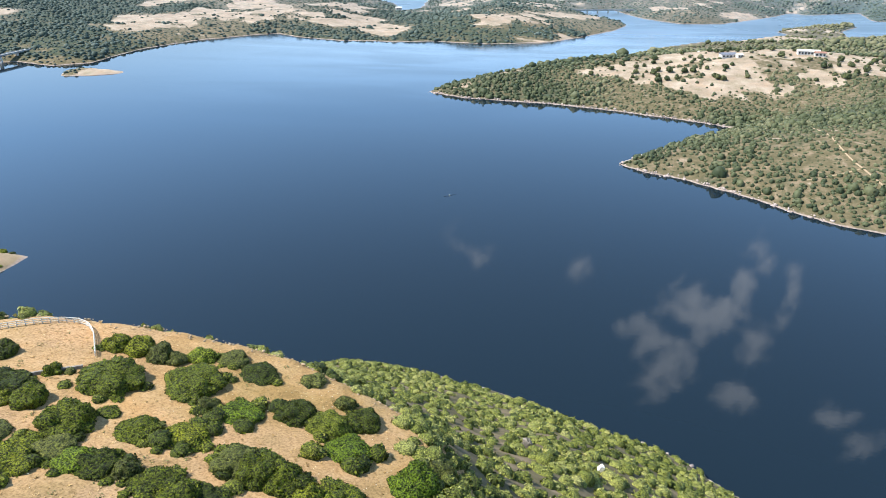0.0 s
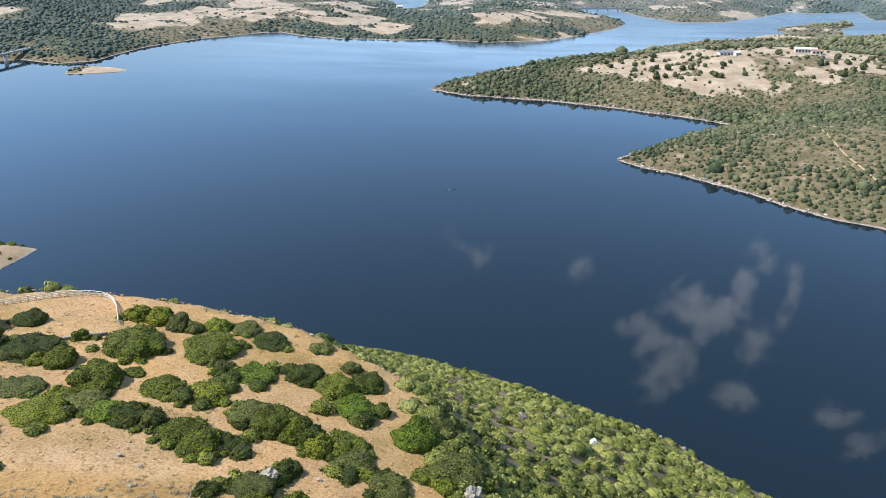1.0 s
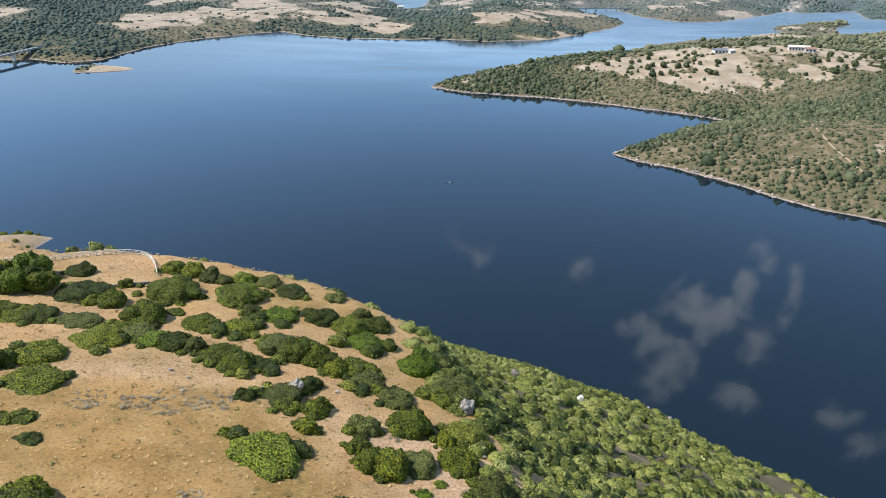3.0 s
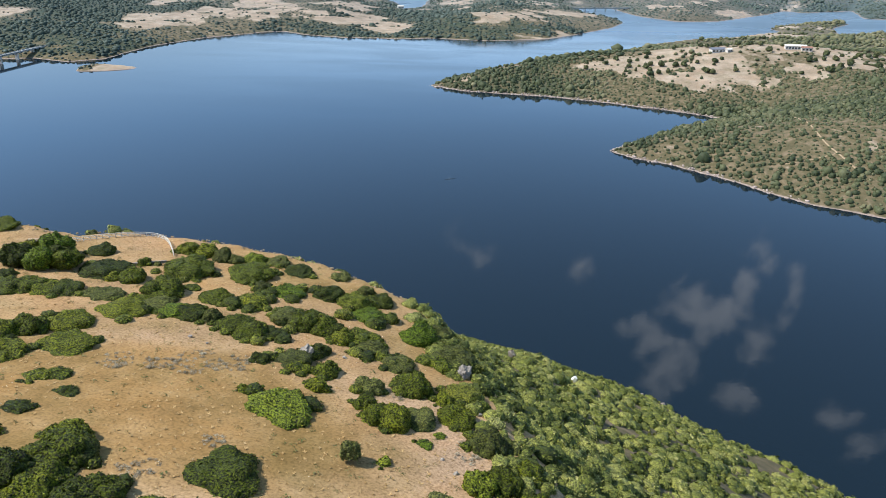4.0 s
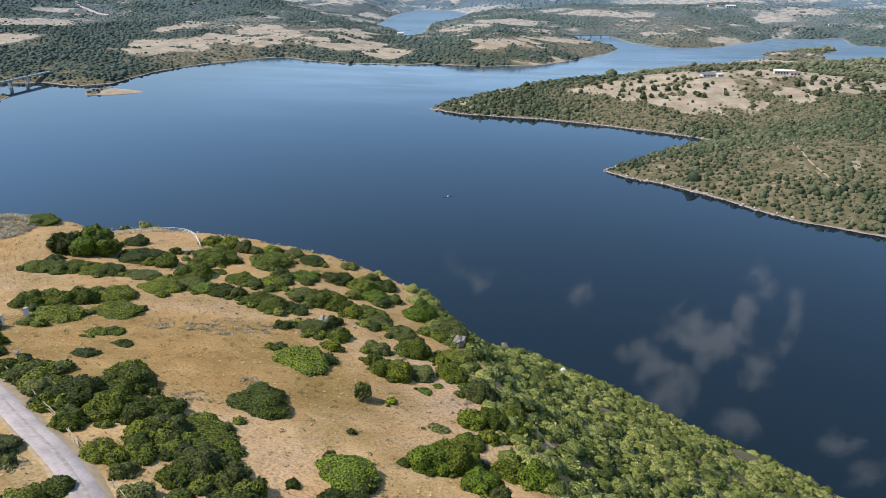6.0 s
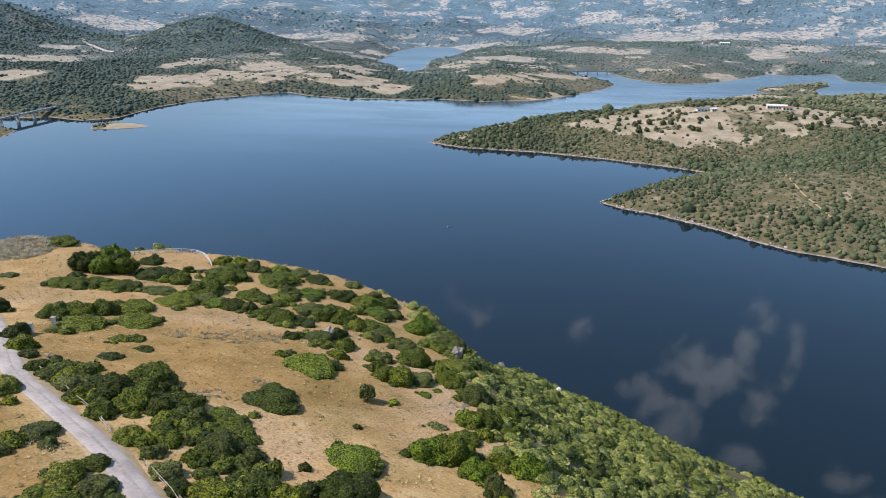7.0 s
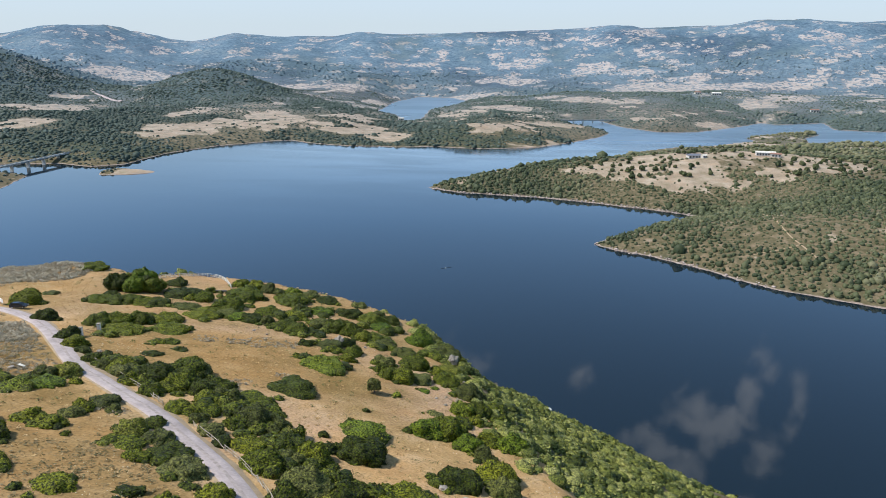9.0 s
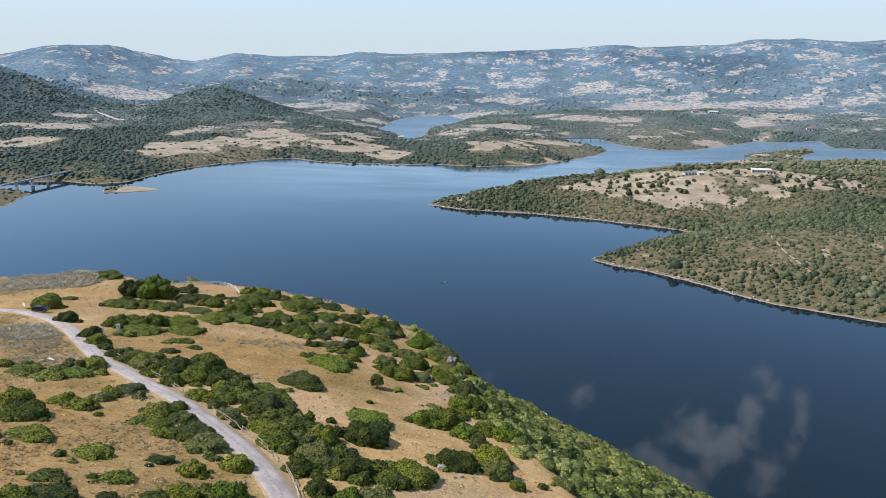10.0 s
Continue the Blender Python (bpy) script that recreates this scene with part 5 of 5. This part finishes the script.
def car(x, y, turn):
    """A dark estate car: lower body, cabin, glass, wheels, lamps."""
    thing = new("car")
    L, W = 4.4, 1.8
    side = [(-2.2, 0.35), (-2.2, 0.75), (-2.12, 0.98), (-1.0, 1.02), (0.9, 0.98), (1.7, 0.88), (2.12, 0.72), (2.2, 0.5), (2.15, 0.3), (-2.1, 0.28)]

    def loft(name, prof, w0, w1, zmid, mat, label=""):
        bm = bmesh.new()
        rows = []
        for yy, k in ((-1, 1.0), (1, 1.0)):
            rows.append([bm.verts.new((px, yy * (w0 if pz < zmid else w1) / 2, pz)) for px, pz in prof])
        n = len(prof)
        for i in range(n):
            bm.faces.new((rows[0][i], rows[0][(i + 1) % n], rows[1][(i + 1) % n], rows[1][i]))
        bm.faces.new(rows[0][::-1])
        bm.faces.new(rows[1])
        bmesh.ops.recalc_face_normals(bm, faces=bm.faces)
        bmesh.ops.bevel(bm, geom=bm.edges[:], offset=0.05, segments=2, affect="EDGES")
        me = bpy.data.meshes.new(name)
        bm.to_mesh(me)
        bm.free()
        me.materials.append(mat)
        return part(name, me, thing, label)
    loft("body", side, W, W * 0.97, 0.6, CAR_PAINT)
    loft("cabin", [(-2.0, 0.95), (-1.75, 1.36), (-1.4, 1.5), (0.1, 1.5), (0.45, 1.42), (1.15, 0.95)], W * 0.92, W * 0.72, 1.1, CAR_PAINT)
    for s in (-1, 1):
        v = np.array([(-1.72, s * 0.80, 1.03), (0.85, s * 0.80, 1.03), (0.35, s * 0.70, 1.39), (-1.5, s * 0.70, 1.39)])
        v = np.concatenate([v, v + (0, s * 0.03, 0)])
        f = np.array([(0, 1, 2), (0, 2, 3), (4, 6, 5), (4, 7, 6), (0, 4, 5), (0, 5, 1), (1, 5, 6), (1, 6, 2), (2, 6, 7), (2, 7, 3), (3, 7, 4), (3, 4, 0)])
        part("side_window", mesh_of("side_window", v, f, GLASS), thing, "dark tinted glass")
    for xs, zs in (((1.2, 0.50), (1.0, 1.40)), ((-2.03, -1.80), (1.02, 1.36))):
        v = np.array([(xs[0], -0.72, zs[0]), (xs[0], 0.72, zs[0]), (xs[1], 0.6, zs[1]), (xs[1], -0.6, zs[1])])
        v = np.concatenate([v, v + (0.03 if xs[0] > 0 else -0.03, 0, 0.03)])
        f = np.array([(0, 1, 2), (0, 2, 3), (4, 6, 5), (4, 7, 6), (0, 4, 5), (0, 5, 1), (1, 5, 6), (1, 6, 2), (2, 6, 7), (2, 7, 3), (3, 7, 4), (3, 4, 0)])
        name = "windscreen" if xs[0] > 0 else "rear_window"
        part(name, mesh_of(name, v, f, GLASS), thing, "dark tinted glass")
    for wx in (-1.35, 1.35):
        for s in (-1, 1):
            v, f = stick((wx, s * 0.68, 0.33), (wx, s * 0.92, 0.33), 0.33, 0.33, 18)
            wheel = part("wheel", mesh_of("wheel", v, f, RUBBER), thing)
            v, f = stick((wx, s * 0.90, 0.33), (wx, s * 0.935, 0.33), 0.21, 0.19, 14)
            part("rim", mesh_of("rim", v, f, CHROME), wheel, "silver wheel rim")
    for s in (-1, 1):
        bevelled("headlight", CHROME, thing, (0.12, 0.36, 0.14), (2.12, s * 0.66, 0.68), 0.02)
        bevelled("tail_light", RED, thing, (0.1, 0.2, 0.3), (-2.17, s * 0.74, 0.82), 0.02)
        bevelled("wing_mirror", CAR_PAINT, thing, (0.12, 0.2, 0.14), (0.75, s * 0.98, 1.05), 0.03)
    z = float(height(x, y)) + 0.28
    thing.matrix_world = pose(x, y, z, 0, 0, turn)
    return tagged(thing, "black estate car parked at the bend of the gravel track", "car")


car(-123.9, 228.2, 8)


def notice_board(x, y):
    thing = new("notice_board")
    thing.matrix_world = pose(x, y, float(height(x, y)), 0, 0, -38)
    for s in (-0.9, 0.9):
        v, f = stick((s, 0, -0.3), (s, 0, 1.3), 0.06, 0.05, 7)
        part("post", mesh_of("post", v, f, WOOD), thing)
    panel = bevelled("panel", WHITE, thing, (2.4, 0.08, 1.1), (0, -0.07, 1.15), 0.02, 0, "white panel")
    tagged(thing, "white notice board on wooden posts beside the track", "sign")


notice_board(-131.2, 231.4)


def bench(x, y, turn):
    thing = new("bench")
    thing.matrix_world = pose(x, y, float(height(x, y)), 0, 0, turn)
    bevelled("seat", PALE_WOOD, thing, (1.9, 0.5, 0.08), (0, 0, 0.48), 0.02)
    for s in (-0.75, 0.75):
        bevelled("leg", PALE_WOOD, thing, (0.12, 0.45, 0.46), (s, 0, 0.22), 0.02)
    tagged(thing, "pale wooden bench lying in the grass", "bench")


bench(-86.0, 177.5, -25)


def small_tree(name, x, y, r, h, trunk_h, seed, label, leaf=LEAF, group="", leaves=420, size=0.13):
    """Trunk with limbs and a crown of many small sprays."""
    rng = np.random.default_rng(seed)
    thing = new(name)
    thing.location = (x, y, float(height(x, y)) - 0.1)
    lob = dome_lobes(rng, 7)
    limbs = [stick((0, 0, -0.2), (0.06 * r, 0.04 * r, trunk_h), 0.07 * r + 0.05, 0.05 * r + 0.03, 8)]
    for one in lob[1:7]:
        limbs.append(stick((0.06 * r, 0.04 * r, trunk_h * 0.8), (one[0] * r * 0.8, one[1] * r * 0.8, trunk_h + one[2] * (h - trunk_h)), 0.035 * r + 0.02, 0.012 * r + 0.01, 5))
    v, f = joined(limbs)
    part("trunk", mesh_of("trunk", v, f, BARK), thing)
    skin = cushion(rng, 12, 4 if leaves > 300 else 3, 0.22)
    v, f = joined([skin, sprays_on(rng, *skin, leaves, size)])
    v = v * (r, r, h - trunk_h) + (0, 0, trunk_h)
    part("crown", mesh_of("crown", v, f, leaf, True), thing)
    return tagged(thing, label, "tree", group)


small_tree("tree", -22.2, 202.0, 1.7, 3.5, 1.5, 71, "small wild olive tree with a rounded crown in the field", LEAF_OLIVE)
for k, (x, y, r, h) in enumerate([(-112.9, 258.6, 4.6, 5.6), (-107.8, 257.4, 3.8, 4.8), (-109.4, 266.5, 4.6, 5.8), (-102.2, 259.4, 3.7, 4.8), (-105.8, 262.2, 3.0, 4.6), (-114.1, 263.5, 3.0, 4.0)]):
    small_tree("tree", x, y, r, h, 1.2, 80 + k, "leafy green tree with bare lower trunk beside the lookout", LEAF_BRIGHT if k in (1, 2) else LEAF, "trees by the lookout", 900, 0.06)


# ---- farms, bridges and marks on the water ----
def house(x, y, length, depth, wall_h, turn, roof, label, doors=3):
    thing = new("house")
    thing.matrix_world = pose(x, y, float(height(x, y)), 0, 0, turn)
    bevelled("wall", PLASTER, thing, (length, depth, wall_h + 3), (0, 0, wall_h / 2 - 1.5), 0.05)
    e, rise = 0.7, depth * 0.2
    x1, y1 = length / 2 + e, depth / 2 + e
    v = np.array([(-x1, -y1, 0), (x1, -y1, 0), (x1, y1, 0), (-x1, y1, 0), (-x1, 0, rise), (x1, 0, rise)]) + (0, 0, wall_h)
    v = np.concatenate([v, v + (0, 0, 0.25)])
    f = [(6, 7, 11), (6, 11, 10), (8, 9, 10), (8, 10, 11), (0, 5, 1), (0, 4, 5), (2, 4, 3), (2, 5, 4), (0, 1, 7), (0, 7, 6), (2, 3, 9), (2, 9, 8),
         (0, 6, 10), (0, 10, 4), (3, 4, 10), (3, 10, 9), (1, 5, 11), (1, 11, 7), (2, 8, 11), (2, 11, 5), (0, 3, 4), (1, 5, 2)]
    part("roof", mesh_of("roof", v, np.array(f), roof), thing)
    for k in range(doors):
        px = (k - (doors - 1) / 2) * length / doors
        win = bevelled("window", DARK_WINDOW, thing, (length / doors * 0.5, 0.3, wall_h * 0.55), (px, -depth / 2 - 0.02, wall_h * 0.45), 0.04)
        bevelled("sill", PLASTER, win, (length / doors * 0.62, 0.45, 0.15), (px, -depth / 2 - 0.1, wall_h * 0.45 - wall_h * 0.3), 0.03)
    tagged(thing, label, "house", "farm buildings")


house(424, 1300, 30, 10, 5, -8, PLASTER, "long low white farmhouse with open bays", 7)
house(438, 1292, 15, 9, 4.5, -8, ROOF_TILE, "white farm outbuilding with a brown roof beside the farmhouse", 3)
house(303, 1278, 22, 11, 4, 12, ROOF_GREY, "low farmhouse with a grey-blue roof on the hill", 4)
house(318, 1274, 9, 7, 3.5, 30, PLASTER, "small white farm shed beside the farmhouse", 2)
house(300, 1420, 24, 9, 3.5, 20, PLASTER, "pale barn near the back shore of the peninsula", 3)
house(-330, 2180, 16, 10, 5, 20, PLASTER, "white house beside the upper pool", 3)
house(700, 2690, 30, 14, 7, -6, PLASTER, "far pale farmhouse on the open pasture", 4)
house(640, 2705, 20, 12, 6, 10, ROOF_TILE, "far farm building on the open pasture", 3)
house(930, 2420, 24, 12, 6, -10, ROOF_TILE, "far farmhouse above the river", 3)


def bridge(a, b, deck_z, width, piers, label):
    a, b = np.array(a, float), np.array(b, float)
    thing = new("bridge")
    mid, d = (a + b) / 2, (b - a)
    length, turn = float(np.linalg.norm(d)), math.atan2(d[1], d[0])
    thing.location = (mid[0], mid[1], 0)
    bevelled("deck", CONCRETE, thing, (length, width, 1.6), (0, 0, deck_z), 0.15, turn)
    for s in (-1, 1):
        off = np.array((-d[1], d[0])) / length * s * (width / 2 - 0.3)
        bevelled("parapet", CONCRETE, thing, (length, 0.35, 1.1), (off[0], off[1], deck_z + 1.3), 0.05, turn)
    for k in range(piers):
        p = a + d * (k + 1) / (piers + 1) - mid
        bevelled("pier", PLASTER, thing, (2.2, width * 0.7, deck_z + 12), (p[0], p[1], (deck_z - 12) / 2), 0.2, turn)
    tagged(thing, label, "bridge", "road bridges")


bridge((-868, 1180), (-850, 1372), 12, 9, 4, "grey concrete road bridge on pale piers over an inlet")
bridge((120, 2180), (315, 2222), 8, 9, 6, "far concrete road bridge over the river arm")


def buoy(x, y, label):
    bm = bmesh.new()
    bmesh.ops.create_uvsphere(bm, u_segments=16, v_segments=10, radius=0.6)
    for v in bm.verts:
        v.co.z = max(v.co.z, -0.5) * (1.5 if v.co.z > 0.3 else 1.0)
    me = bpy.data.meshes.new("buoy")
    bm.to_mesh(me)
    bm.free()
    me.materials.append(WHITE)
    ob = new("buoy", me)
    ob.location = (x, y, 0.2)
    return tagged(ob, label, "buoy", "buoys on the lake")


buoy(-59.2, 764.2, "white round buoy floating far out on the lake")


def boom(x, y):
    thing = new("floating_boom")
    thing.location = (x, y, 0)
    for k in range(6):
        v, f = stick((k * 1.7, k * 1.15, 0.1), (k * 1.7 + 1.1, k * 1.15 + 0.75, 0.1), 0.16, 0.16, 8)
        part("float", mesh_of("float", v, f, RUBBER), thing)
    tagged(thing, "dark floating boom of short sections beside a buoy", "boom")


boom(-63.5, 761)


def open_ground(x, y, margin=1.0):
    """Where no road runs and the top is open."""
    c = glide(ROAD_LINE[3:22], 3.0)
    near = np.full(len(x), 1e9)
    for px, py in c:
        near = np.minimum(near, (x - px) ** 2 + (y - py) ** 2)
    return (near > 3.4 ** 2) & (signed(PLATEAU, x, y) > margin)


def farm_oaks():
    """Single round oaks on the farmland of the peninsula: three grown, the rest copied."""
    kinds = [small_tree("oak_tree", 300 + 9 * k, 1300 + 14 * k, 4.2, 6.2, 1.6, 140 + k, "round grey-green oak tree on pale farmland", LEAF_OAK, "oaks of the farm", 120, 0.13)
             for k in range(3)]
    x, y, rng = jittered(110, 640, 1180, 1560, 19, 62)
    c = cover(x, y)
    keep = (c < 0.5) & (signed(PENINSULA, x, y) > 15) & (np.hypot(x - 428, y - 1290) > 30) & (np.hypot(x - 308, y - 1268) > 26) & (rng.random(len(x)) < 0.55)
    x, y = x[keep][:230], y[keep][:230]
    z = height(x, y)
    for k in range(len(x)):
        s = rng.uniform(0.55, 1.35)
        copy_thing(kinds[k % 3], Matrix.LocRotScale((x[k], y[k], z[k] - 0.2), Euler((0, 0, rng.uniform(0, 6.28))), (s, s, s * rng.uniform(0.85, 1.1))))


farm_oaks()


plant_all()
slope_scrub()
woods()


# ---- low growth of the headland ----
def blades(rng, count, lean, width):
    """A tuft of thin pointed blades, one high."""
    a, d = rng.uniform(0, 6.283, count), rng.uniform(0, 0.35, count)
    foot = np.stack([d * np.cos(a), d * np.sin(a), np.zeros(count)], 1)
    b = rng.uniform(0, 6.283, count)
    tip = foot + np.stack([lean * np.cos(b), lean * np.sin(b), rng.uniform(0.6, 1.0, count)], 1)
    side = np.stack([-np.sin(b), np.cos(b), np.zeros(count)], 1) * width
    v = np.stack([foot - side, foot + side, tip], 1).reshape(-1, 3)
    return v, np.arange(count * 3).reshape(-1, 3)


STRAW = foliage_material("straw_blades", [(0.0, (0.33, 0.20, 0.08)), (0.5, (0.45, 0.295, 0.13)), (1.0, (0.55, 0.39, 0.215))], "layer", 0.6)
DRIED = foliage_material("dried_grey_stalks", [(0.0, (0.24, 0.20, 0.145)), (0.5, (0.35, 0.30, 0.23)), (1.0, (0.48, 0.43, 0.35))], "layer", 0.8)
GREEN = foliage_material("green_herbs", [(0.0, (0.09, 0.11, 0.03)), (0.5, (0.14, 0.15, 0.05)), (1.0, (0.22, 0.2, 0.08))], "layer", 0.6)
PETAL = foliage_material("pale_flower_heads", [(0.0, (0.62, 0.55, 0.32)), (0.5, (0.70, 0.66, 0.52)), (1.0, (0.78, 0.76, 0.70))], "layer", 0.8)


def grass():
    x, y, rng = jittered(-185, 30, 120, 295, 1.45, 31)
    dense = fbm(x, y, 16, 4, 33) + 0.25
    keep = open_ground(x, y) & (rng.random(len(x)) < 0.45 + 1.1 * dense)
    x, y = x[keep], y[keep]
    r = rng.uniform(0.3, 0.75, len(x))
    tone = np.clip(0.5 + 1.2 * fbm(x, y, 30, 4, 34) + rng.normal(0, 0.12, len(x)), 0, 1)
    scatter("dry_grass", np.stack([x, y, headland_height(x, y) - 0.03], -1), r, rng.uniform(0.12, 0.32, len(x)), tone,
            [blades(np.random.default_rng(60 + k), 9, 0.55, 0.16) for k in range(6)], STRAW, "golden dry grass tufts over the headland field", "grass")


# patches of grey dried plants: x, y, reach
GREY_PATCHES = [(-68, 219, 3.0), (-61, 221, 2.7), (-56, 223, 4.8), (-50, 225, 3.3), (-42, 199, 1.6), (-48, 189, 2.5), (-108, 203, 9.6), (-100, 190, 7.4), (-92, 189, 4.4),
                (-157, 272, 13.6), (-145, 274, 11.3), (-154, 256, 6.5), (-58, 161, 2.9), (-88, 177, 7.0), (-47, 229, 1.7), (-26, 227, 1.9), (-5, 212, 2.9), (-19, 227, 2.1)]


def dried_plants():
    xs, ys, ws, rng = [], [], [], np.random.default_rng(41)
    for cx, cy, reach in GREY_PATCHES:
        n = int(16 + reach * reach * (4.6 if reach > 6 else 2.2))
        a, d = rng.uniform(0, 6.283, n), reach * np.sqrt(rng.random(n))
        xs.append(cx + d * np.cos(a))
        ys.append(cy + 1.2 * d * np.sin(a))
        ws.append(np.full(n, 1.9 if reach > 9 else 1.0))
    x, y, bulk = np.concatenate(xs), np.concatenate(ys), np.concatenate(ws)
    keep = open_ground(x, y)
    x, y = x[keep], y[keep]
    r = rng.uniform(0.22, 0.62, len(x)) * bulk[keep]
    tone = np.clip(rng.normal(0.42, 0.25, len(x)) + 0.25 * (bulk[keep] > 1), 0, 1)
    models = []
    for k in range(5):
        g = np.random.default_rng(70 + k)
        models.append(joined([leaves_on(g, dome_lobes(g, 3)[:3], 22, 0.22), blades(g, 14, 0.8, 0.08)]))
    scatter("dried_thistle", np.stack([x, y, headland_height(x, y) - 0.05], -1), r, r * 0.8, tone, models, DRIED,
            "pale grey dried thistles and dead brushwood in patches", "dried plants")


def herbs():
    x, y, rng = jittered(-180, 30, 125, 292, 3.1, 51)
    keep = open_ground(x, y) & (fbm(x, y, 24, 4, 53) + rng.normal(0, 0.1, len(x)) > 0.06)
    x, y = x[keep], y[keep]
    r = rng.uniform(0.25, 0.8, len(x))
    models = [leaves_on(np.random.default_rng(76 + k), dome_lobes(np.random.default_rng(77 + k), 3)[:3], 20, 0.24) for k in range(4)]
    scatter("low_herb", np.stack([x, y, headland_height(x, y) - 0.05], -1), r, r * 0.5, np.clip(rng.normal(0.5, 0.25, len(x)), 0, 1), models, GREEN,
            "small green and olive herbs dotted in dry grass", "herbs")
    x, y, rng = jittered(-180, 30, 120, 292, 1.1, 57)
    keep = open_ground(x, y) & (fbm(x, y, 20, 4, 58) + rng.normal(0, 0.09, len(x)) > 0.22 - 0.06 * (y < 165))
    x, y = x[keep], y[keep]
    r = rng.uniform(0.04, 0.09, len(x))
    v, f = ico(1)
    scatter("wildflower", np.stack([x, y, headland_height(x, y) + 0.3], -1), r, r * 0.6, np.clip(rng.normal(0.5, 0.3, len(x)), 0, 1), [(v, f[:20])], PETAL,
            "white and pale yellow wildflower heads in dry grass", "flowers")


HEATH = foliage_material("dry_heath_sprigs", [(0.0, (0.10, 0.09, 0.038)), (0.5, (0.17, 0.132, 0.062)), (1.0, (0.25, 0.195, 0.11))], "layer", 0.7)


def heath():
    """Low brown growth over the ground on the landward side of the track."""
    x, y, rng = jittered(-150, 0, 112, 225, 1.05, 63)
    line = np.array(ROAD_LINE[3:22])
    track = np.interp(x, line[:, 0], line[:, 1])
    keep = (y < track - 3) & open_ground(x, y) & (fbm(x, y, 14, 4, 64) + rng.normal(0, 0.1, len(x)) > 0.04)
    x, y = x[keep], y[keep]
    r = rng.uniform(0.4, 1.0, len(x))
    models = [leaves_on(np.random.default_rng(86 + k), dome_lobes(np.random.default_rng(87 + k), 3)[:3], 14, 0.24) for k in range(5)]
    scatter("dry_heath", np.stack([x, y, headland_height(x, y) - 0.05], -1), r, r * 0.3, np.clip(0.5 + fbm(x, y, 10, 3, 65) + rng.normal(0, 0.25, len(x)), 0, 1), models, HEATH,
            "low brown and olive dry heath beside the track", "heath")


grass()
dried_plants()
herbs()
heath()


def shore_rocks():
    """Broken rock along the waterline of the peninsula and the headland."""
    rng = np.random.default_rng(91)
    spots = []
    for outline, a, b in ((PENINSULA, 0, 17), (HEADLAND, 5, 18)):
        for p, q in zip(outline[a:b], outline[a + 1:b + 1]):
            n = int(math.dist(p, q) / (0.55 if outline is PENINSULA else 1.6))
            t = rng.random(n)
            spots.append(np.stack([p[0] + (q[0] - p[0]) * t, p[1] + (q[1] - p[1]) * t], 1) + rng.normal(0, 4.0, (n, 2)))
    xy = np.concatenate(spots)
    z = height(xy[:, 0], xy[:, 1])
    keep = (z > -1.2) & (z < 1.9)
    xy, z = xy[keep], z[keep]
    r = np.exp(rng.normal(-0.08, 0.45, len(z)))
    models = []
    for k in range(5):
        g = np.random.default_rng(95 + k)
        v, f = ico(1)
        models.append((v * (1 + g.uniform(-0.3, 0.3, (len(v), 1))) * (1, 0.8, 0.7), f))
    scatter("shore_rock", np.column_stack([xy, z]), r, r, rng.random(len(z)), models, SHORE_STONE, "broken pinkish-grey rocks along the waterline", "rocks")


SHORE_STONE = simple("pinkish_shore_rock", (0.36, 0.29, 0.26), 0.9, scale=0.4, vary=0.4, bump=0.1)
shore_rocks()


def rim_stones():
    """Pale broken stone along the brink of the headland."""
    rng = np.random.default_rng(97)
    c = glide([(-16, 266), (-22, 275), (-50, 288), (-75, 290), (-95, 291), (-115, 288), (-140, 283), (-165, 281)], 0.35)
    c = c + rng.normal(0, 1.3, c.shape)
    r = np.exp(rng.normal(-1.5, 0.45, len(c)))
    v, f = ico(1)
    models = [(v * (1 + np.random.default_rng(k).uniform(-0.3, 0.3, (len(v), 1))) * (1, 0.8, 0.6), f) for k in range(4)]
    scatter("rim_stone", np.column_stack([c, headland_height(c[:, 0], c[:, 1])]), r, r, rng.random(len(c)), models, VERGE, "pale broken stones along the brink of the headland", "stones")


rim_stones()
for k, (x, y, r) in enumerate([(-376, 597, 4.5), (-384, 592, 5), (-369, 600, 4), (-392, 588, 6), (-362, 601, 2.6), (-402, 590, 6), (-365, 580, 2.5), (-356, 579, 1.8)]):
    plant_shrub(x, y, r, r * 0.8, "dark", 300 + k)
